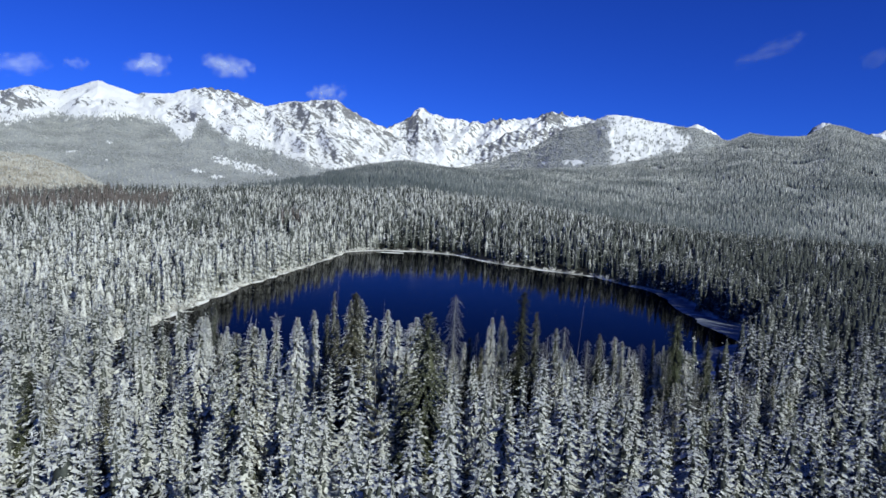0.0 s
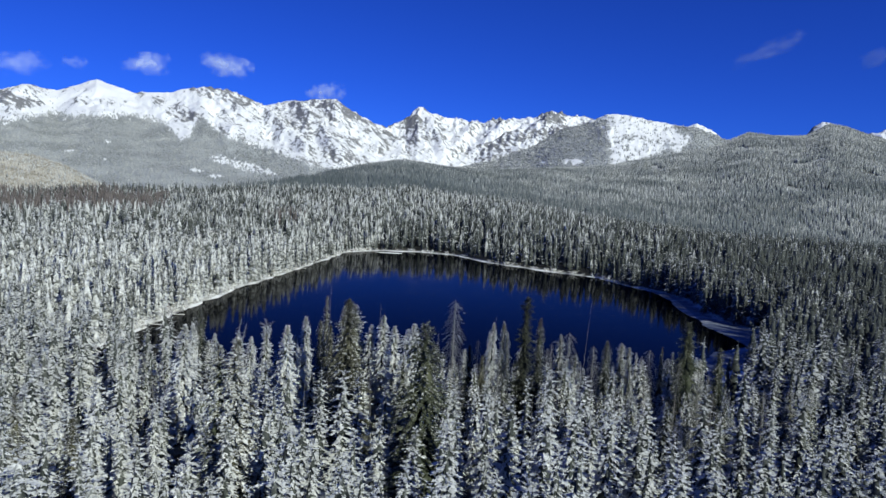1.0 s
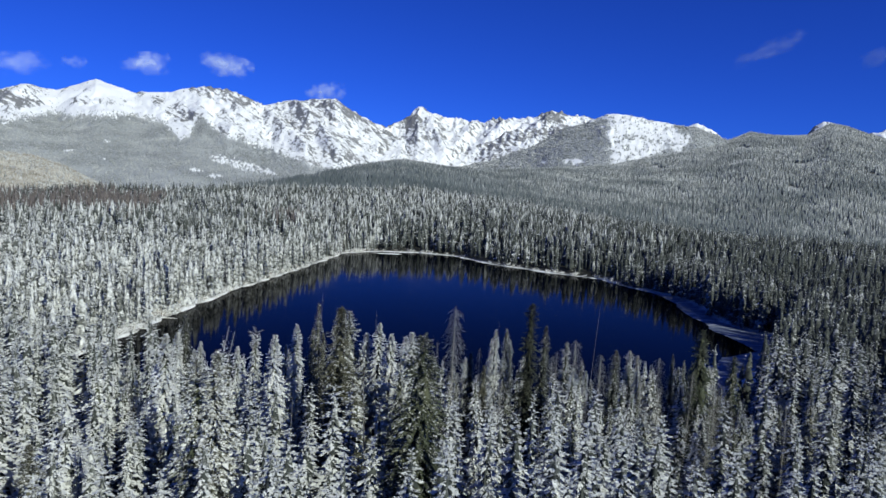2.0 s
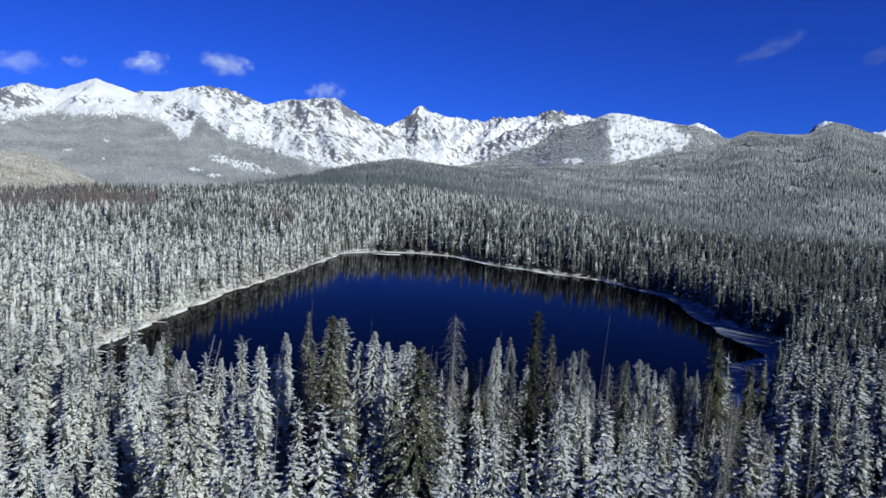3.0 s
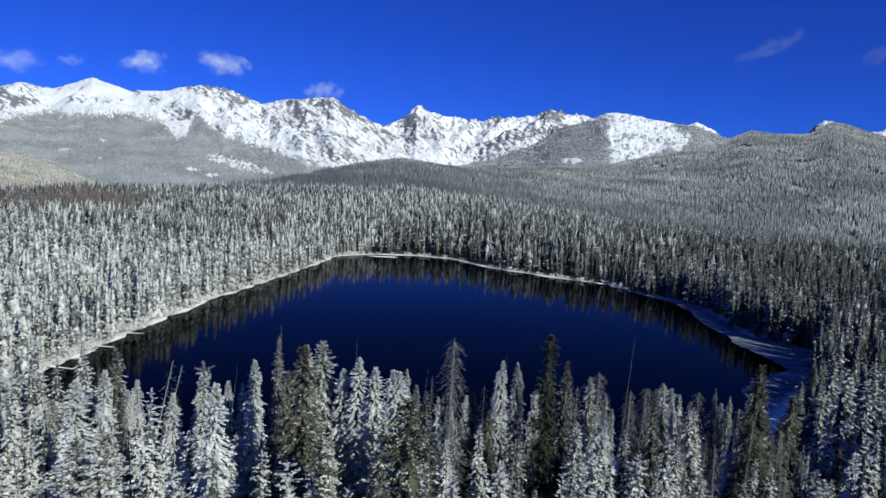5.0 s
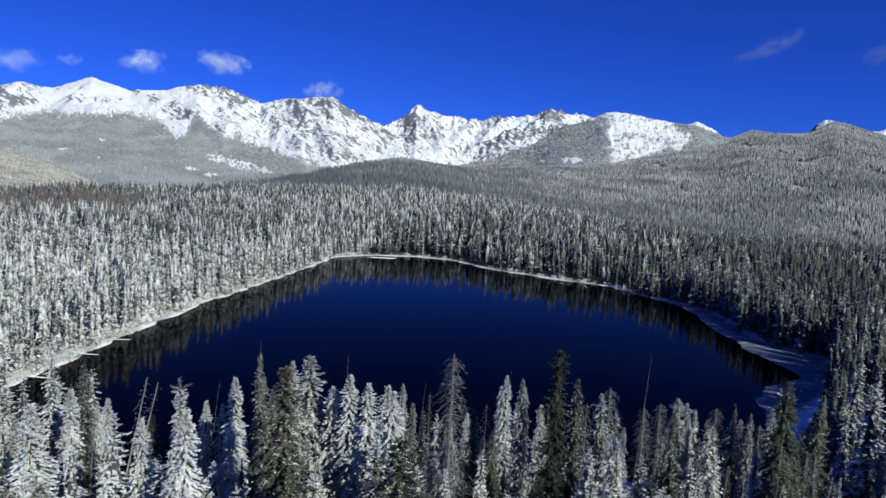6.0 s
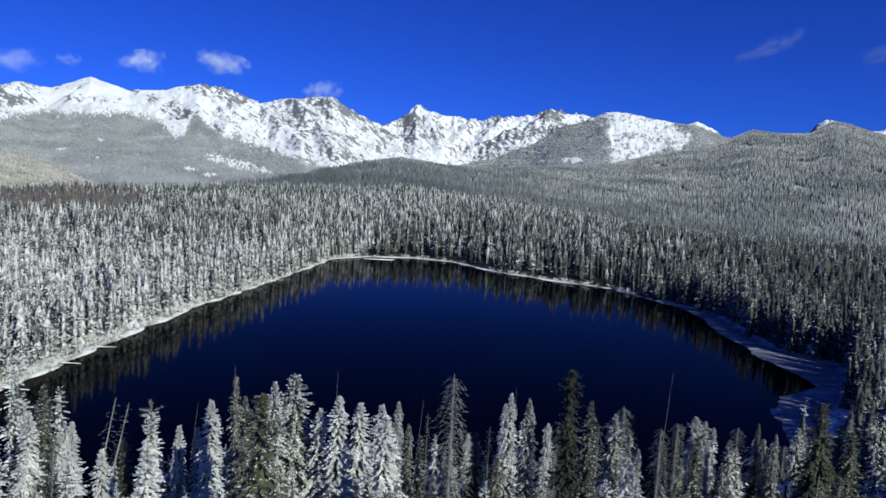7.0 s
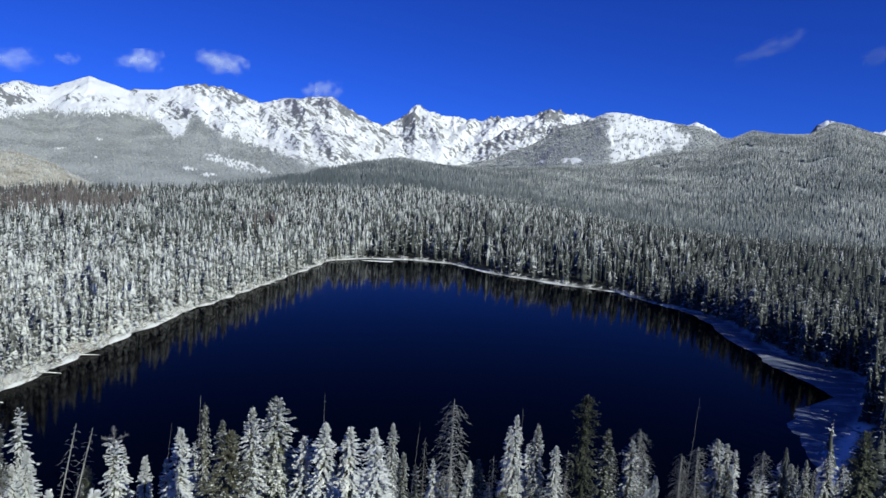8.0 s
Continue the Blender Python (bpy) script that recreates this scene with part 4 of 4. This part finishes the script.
def woods():
    # this side of the lake, under and beside the camera's way
    x, y = jittered(-110, 110, 24, 134, 4.2, 18)
    near = (np.abs(x) < 54) & (y > 88) & (y < 140)
    ok = open_land(x, y, 1.5) & ~near & in_view(x, y, 42) & (y > 45) & thinned(x, y, 40)
    for a, b in TAKEN:
        ok &= (x - a) ** 2 + (y - b) ** 2 > 4.0
    forest("forest_near", "dense snow-covered spruces on the near side of the lake", x[ok], y[ok], LOD1, 11, 21, 1, M_FOREST, STUB, wide=(0.85, 1.3), side_light=0.8, lift=0.6, low=-1.0, base=0.85, hollow=1.6)
    x, y = jittered(-86, -46, 92, 119, 5.2, 21)
    ok = open_land(x, y, 1.5)
    forest("forest_corner", "tall snow-covered spruces at the corner of the lake", x[ok], y[ok], LOD1, 15, 21, 14, M_FOREST, STUB, side_light=0.7, base=0.7, hollow=1.6)
    # both flanks and the far shore
    x, y = jittered(-330, 330, 100, 480, 3.4, 28)
    r = np.hypot(x, y)
    ok = open_land(x, y, 0.7) & in_view(x, y, 41) & (r < 330) & ~((y < 134) & (np.abs(x) < 110)) & (np.hypot(x + 95, y - 167) > 3.4)
    forest("forest_flanks", "snowy spruce woods along the lake's sides", x[ok], y[ok], LOD2, 9.5, 21, 2, M_FOREST, STUB, (0.95, 1.35), side_light=0.95, lift=0.38, low=-1.05, base=0.28, size=by_water(x[ok], y[ok]))
    # low trees and thickets that crowd the western shore
    x, y = jittered(-106, -62, 120, 408, 3.1, 23)
    d = outside(LAKE, x, y)
    ok = (d > 1.3) & (d < 7) & (x < -66) & (ground_height(x, y) > 0.1) & (fbm(x / 9, y / 9, 2, 24) > -0.35) & (np.hypot(x + 95, y - 167) > 3.4)
    forest("forest_margin", "low snowy spruces crowding the western shore", x[ok], y[ok], LOD2, 5, 13, 15, M_FOREST, STUB, (1.0, 1.35), side_light=0.5, base=0.3)
    # thick edge of the wood behind the snowy shelf
    x, y = jittered(50, 150, 140, 320, 4.4, 68)
    d = outside(SHELF, x, y)
    ok = (outside(LAKE, x, y) > 4.0) & (outside(BAY_EDGE, x, y) > 0.5) & (d > np.where((y > 212) & (np.abs(y - 268) > 14), -2.5, 0.8)) & (d < 24) & (x > 0.28 * y) & ~((y < 134) & (np.abs(x) < 110))
    forest("forest_edge", "dense dark spruces shading the snowy shelf", x[ok], y[ok], LOD2, 11, 19, 8, M_FOREST, STUB, wide=(0.95, 1.3), side_light=0.6, low=-0.6, base=0.3)
    x, y = jittered(-520, 520, 150, 800, 5.4, 38)
    r = np.hypot(x, y)
    ok = open_land(x, y) & in_view(x, y, 40) & (r >= 330) & (r < 760) & ~(dying(x, y) & (hash2(x * 7, y * 7, 74) < 0.9))
    forest("forest_beyond", "snowy spruce woods beyond the far shore", x[ok], y[ok], LOD3, 11, 24, 3, M_FOREST, wide=(1.1, 1.6), side_light=0.65, lift=0.15, low=-1.15, base=0.12, size=by_water(x[ok], y[ok]))
    x, y = jittered(-430, -110, 320, 680, 5.0, 70)
    ok = open_land(x, y, 20) & (dying(x, y) | (fbm(x / 60, y / 60, 2, 71) > np.where((x < -190) & (y < 520), 0.12, 0.42))) & in_view(x, y, 40)
    forest("forest_dying", "rusty brown dying conifers among snowy spruces", x[ok], y[ok], LOD3, 17, 24, 9, M_RUST)
    # behind and under the way
    x, y = jittered(-150, 150, -90, 110, 4.2, 88)
    ok = open_land(x, y) & ~((y > 45) & in_view(x, y, 42)) & (np.abs(x) < 130) & thinned(x, y, 41)
    under = ok & (np.abs(x) < 55) & (y > -25)
    ok &= ~under
    forest("forest_under", "snowy spruce woods under the way in", x[under], y[under], LOD2, 11, 18, 12, M_FOREST, STUB, (1.0, 1.4), base=0.3)
    forest("forest_behind", "snowy spruce woods behind the way in", x[ok], y[ok], SPIKES, 11, 17, 11, M_FOREST, STUB, (0.9, 1.3), base=0.3)
    # hills
    x, y = jittered(-1000, 1900, 400, 2900, 6.0, 48)
    r, az = np.hypot(x, y), np.degrees(np.arctan2(x, y))
    rc, _ = crest_line(CREST, az, 0)
    ok = in_view(x, y, 37) & (r >= 760) & (r < rc + 30) & (glade(x, y) < 0.5)
    # base whitens the hill's trees with distance, painting in haze
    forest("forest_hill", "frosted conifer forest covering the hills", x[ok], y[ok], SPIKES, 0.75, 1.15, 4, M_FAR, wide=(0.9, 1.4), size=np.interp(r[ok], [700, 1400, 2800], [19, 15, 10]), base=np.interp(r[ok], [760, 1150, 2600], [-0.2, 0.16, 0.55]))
    x, y = jittered(-1500, -900, 1100, 1900, 6.0, 58)
    r, az = np.hypot(x, y), np.degrees(np.arctan2(x, y))
    ro, _ = crest_line(OLIVE, az, 0)
    ok = in_view(x, y, 39) & (r > 1300) & (r < ro + 20) & (az < -29)
    forest("forest_aspen", "pale olive leafless aspens mixed with frosted conifers", x[ok], y[ok], DOMES, 4, 9, 5, M_OLIVE, wide=(0.9, 1.5))
    x, y = jittered(-1500, -900, 1100, 1900, 15.0, 59)
    r, az = np.hypot(x, y), np.degrees(np.arctan2(x, y))
    ro, _ = crest_line(OLIVE, az, 0)
    ok = in_view(x, y, 39) & (r > 1300) & (r < ro + 25) & (az < -29) & (fbm(x / 60, y / 60, 3, 76) > -0.05)
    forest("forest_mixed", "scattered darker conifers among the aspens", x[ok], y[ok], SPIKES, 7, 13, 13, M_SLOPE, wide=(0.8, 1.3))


def slope_woods(name, label, az0, az1, tmax, count, seed, build, treeline, material, clear=None, base=0.0):
    """Woods on a mountain's lower slopes."""
    crest, foot, back, gully, mseed, jag, bulge, spurs = build
    rng = np.random.RandomState(seed)
    a, t = rng.uniform(az0, az1, count), np.sqrt(rng.uniform(0.02, tmax * tmax, count))
    r = foot + t * (back - foot)
    z = massif_height(a, t, crest, foot, back, gully, mseed, jag, bulge, spurs)
    el = np.degrees(np.arctan2(z - EYE, r))
    tl = np.array(treeline)
    ok = el < np.interp(a, tl[:, 0], tl[:, 1]) + rng.uniform(-0.4, 0.15, count) + np.clip(rng.normal(0, 0.2, count), 0, 0.7)
    if clear:
        ok &= clear(a, el, t) > rng.uniform(-0.06, 0.8, count)
    x, y = r * np.sin(np.radians(a)), r * np.cos(np.radians(a))
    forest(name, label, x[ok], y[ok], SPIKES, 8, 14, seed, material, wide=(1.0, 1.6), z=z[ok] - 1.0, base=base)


woods()
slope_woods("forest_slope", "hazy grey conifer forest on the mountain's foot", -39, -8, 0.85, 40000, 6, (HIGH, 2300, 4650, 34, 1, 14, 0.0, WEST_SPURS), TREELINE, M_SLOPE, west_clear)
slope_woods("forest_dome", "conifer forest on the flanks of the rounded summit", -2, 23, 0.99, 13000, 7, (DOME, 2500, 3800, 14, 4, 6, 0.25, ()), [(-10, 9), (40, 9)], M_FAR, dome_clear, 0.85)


# ---- shore: shrubs, fallen logs ----
def shrub_shape(seed, stems=15):
    rng = random.Random(seed)
    out = []
    for k in range(stems):
        a, ln, sp = rng.uniform(0, 6.28), rng.uniform(0.5, 1.0), rng.uniform(0.15, 0.8)
        b = np.array((0.12 * math.cos(a), 0.12 * math.sin(a), 0.0))
        tip = b + np.array((sp * ln * math.cos(a), sp * ln * math.sin(a), ln * (1 - 0.35 * sp)))
        out.append(limb(b, tip, 0.022))
        for j in range(5):
            f, q = rng.uniform(0.3, 0.95), a + rng.uniform(-1.5, 1.5)
            p = b + (tip - b) * f
            out.append(limb(p, p + np.array((0.3 * math.cos(q), 0.3 * math.sin(q), rng.uniform(0.05, 0.35))) * rng.uniform(0.6, 1.2), 0.02))
    return merge(out)


def twig_material(name, base, cover):
    m = Mat(name, 0.85)
    frost = m.ramp(m.math("MULTIPLY_ADD", m.up(), 0.4, m.noise(9.0, 3.0)), 0.75 - cover, 0.95 - cover)
    return m.colour(m.mix(frost, base, SNOW))


M_TWIG = twig_material("frosted_willow_twigs", (0.17, 0.135, 0.105), 0.30)
M_BUSH = twig_material("tan_willow_twigs", (0.24, 0.19, 0.14), 0.12)
M_RED = twig_material("red_willow_twigs", (0.15, 0.05, 0.035), -0.02)


def shore_point(k, f, off):
    """A place off metres inland of the lake's edge k."""
    a, b = np.array(LAKE[k], float), np.array(LAKE[(k + 1) % len(LAKE)], float)
    d = (b - a) / np.linalg.norm(b - a)
    n = np.array((-d[1], d[0]))
    p = a + (b - a) * f
    return p + n * off, math.degrees(math.atan2(d[1], d[0]))


def build_shore():
    rng = random.Random(77)
    shrubs = [unit_mesh("shrub", shrub_shape(s), M_TWIG) for s in (1, 2, 3)]
    red = unit_mesh("shrub", shrub_shape(4, 40), M_RED)
    for k in list(range(0, 5)) * 14 + list(range(0, 9)) * 18 + list(range(9, 16)) * 7:
        (x, y), _ = shore_point(k, rng.random(), rng.uniform(0.4, 3.6))
        ob = new("shrub", rng.choice(shrubs))
        sc = rng.uniform(0.9, 2.8)
        ob.matrix_basis = pose(x, y, z_at(x, y) - 0.1, 0, 0, rng.uniform(0, 360)) @ Matrix.Diagonal((sc * 1.3, sc * 1.3, sc, 1))
        tagged(ob, "frosted leafless willow shrub at the water's edge", "shrub", "shrubs on the shore")
    for x, y, sc in ((-96.0, 168.5, 2.6), (-97.5, 170.5, 3.0), (-93.0, 158.5, 2.0)):
        ob = new("shrub", red)
        ob.matrix_basis = pose(x, y, z_at(x, y) - 0.1) @ Matrix.Diagonal((sc * 0.6, sc * 0.6, sc, 1))
        tagged(ob, "reddish brown leafless shrub under snowy trees", "shrub", "shrubs on the shore")
    bush = unit_mesh("shrub", shrub_shape(5, 44), M_BUSH)
    for k in [0, 0, 1, 1, 2, 3, 4, 5] * 6:
        (x, y), _ = shore_point(k, rng.random(), rng.uniform(2.0, 9.0))
        sc = rng.uniform(1.8, 3.4)
        ob = new("shrub", bush)
        ob.matrix_basis = pose(x, y, z_at(x, y) - 0.1, 0, 0, rng.uniform(0, 360)) @ Matrix.Diagonal((sc, sc, sc, 1))
        tagged(ob, "tall tan leafless willow bush under snowy spruces", "shrub", "shrubs on the shore")
    log = unit_mesh("fallen_log", trunk_shape(8, 1.0, 0.022, 0.010, 0.02, 6), M_LOG)
    for k, f, ln, turn in ((1, 0.35, 9, 78), (2, 0.4, 8, 70), (3, 0.2, 7, 60), (3, 0.7, 6, 100), (4, 0.5, 8, 62), (4, 0.9, 5, 45), (5, 0.3, 7, 75), (5, 0.8, 6, 50),
                           (6, 0.4, 8, 66), (7, 0.3, 6, 55), (8, 0.5, 9, 20), (10, 0.4, 7, 40), (12, 0.5, 6, 60), (14, 0.3, 7, 30), (15, 0.6, 6, 70)):
        (x, y), az = shore_point(k, f, 2.0 + 1.2 * math.sin(9 * f + k))
        ob = new("fallen_log", log)
        ob.matrix_basis = pose(x, y, max(z_at(x, y), 0.0) + 0.25, 0, 93, az - turn) @ Matrix.Diagonal((ln * 1.1, ln * 1.1, ln * 0.62, 1))
        tagged(ob, "snow-topped fallen log lying into the water", "log", "logs on the shore")


def build_floe():
    """A thin sheet of drifting shore ice near the far bank."""
    bm = bmesh.new()
    rng = random.Random(12)
    n = 22
    for z in (0.02, 0.12):
        for j in range(n):
            q = 2 * math.pi * j / n
            k = rng.uniform(0.75, 1.2) if z < 0.1 else 1.0
            bm.verts.new((9.5 * math.cos(q) * k, 2.1 * math.sin(q) * k + 0.8 * math.sin(2 * q), z))
    bm.verts.ensure_lookup_table()
    low, top = bm.verts[:n], bm.verts[n:]
    for v, b in zip(top, low):
        v.co.xy = b.co.xy * 0.97
    for j in range(n):
        bm.faces.new((low[j], low[(j + 1) % n], top[(j + 1) % n], top[j]))
    bm.faces.new(top)
    bm.faces.new(low[::-1])
    me = bpy.data.meshes.new("ice_floe")
    bm.to_mesh(me)
    me.materials.append(M_LOG)
    ob = new("ice_floe", me)
    ob.matrix_basis = pose(-53, 393, 0, 0, 0, 8)
    tagged(ob, "thin sheet of snow-dusted ice floating by the far bank", "ice floe")


def log_material():
    m = Mat("snowy_log", 0.9)
    frost = m.ramp(m.math("MULTIPLY_ADD", m.noise(40.0, 3.0), 0.4, m.up()), 0.3, 0.5)
    return m.colour(m.mix(frost, m.mix(m.noise(60.0, 4.0, (1, 1, 0.15)), (0.10, 0.075, 0.055), (0.24, 0.2, 0.17)), SNOW))


M_LOG = log_material()
build_shore()
build_floe()


# ---- clouds ----
def cloud_material(name, dense):
    m = Mat(name, 1.0)
    c = m.coords()
    ln = m.n.new("ShaderNodeVectorMath")
    ln.operation = "LENGTH"
    m.l.new(c, ln.inputs[0])
    seed = m.n.new("ShaderNodeTexNoise")
    seed.noise_dimensions = "4D"
    m.l.new(m.coords((2.0, 1, 1.0)), seed.inputs["Vector"])
    m.l.new(m.math("MULTIPLY", m.random(), 40.0), seed.inputs["W"])
    seed.inputs["Scale"].default_value, seed.inputs["Detail"].default_value, seed.inputs["Roughness"].default_value = 1.25, 4.0, 0.5
    body = m.math("SUBTRACT", m.math("MULTIPLY_ADD", seed.outputs["Fac"], 1.7, 0.1), ln.outputs["Value"])
    a = m.math("MULTIPLY", m.ramp(body, -0.1, 1.35), dense)
    m.l.new(a, m.bsdf.inputs["Alpha"])
    m.bsdf.inputs["Specular IOR Level"].default_value = 0.0
    return m.colour((0.66, 0.72, 0.68))


def build_clouds():
    """Wisps of cloud over the range, each a thin bulging sheet."""
    n = 24
    u = np.linspace(-1, 1, n)
    gx, gz = np.meshgrid(u, u, indexing="ij")
    depth = -0.35 * np.clip(1 - gx ** 2 - gz ** 2, 0, 1) + 0.05 * fbm(gx * 2, gz * 2, 3, 6)
    sheets = []
    for name, dense in (("thin_cloud", 0.64), ("faint_cloud", 0.34)):
        sheets.append(soup("cloud", np.stack([gx, depth, gz], -1).reshape(-1, 3), grid_tris(n, n)[:, ::-1], cloud_material(name, dense)))
        smooth(sheets[-1])
    for az, el, w, h, tilt in ((-37.0, 7.25, 2.3, 0.9, -10), (-33.2, 7.85, 1.0, 0.5, 0), (-28.3, 8.4, 2.0, 0.95, -8), (-22.2, 9.0, 2.3, 1.05, 4), (-13.9, 7.55, 1.8, 0.9, -12),
                               (23.2, 12.1, 3.0, 0.72, -22), (30.6, 11.2, 1.8, 0.7, -24)):
        r = 4850.0
        a = radians(az)
        k = r * radians(1) / 1.0
        ob = new("cloud", sheets[az > 0 or az < -36 or w == 1.0])
        ob.matrix_basis = pose(r * math.sin(a), r * math.cos(a), EYE + r * math.tan(radians(el)), 0, tilt, -az) @ Matrix.Diagonal((w * k, 60, h * k, 1))
        ob.visible_shadow = False
        tagged(ob, "small wispy white cloud in the deep blue sky", "cloud", "clouds over the range", "structure")


build_clouds()
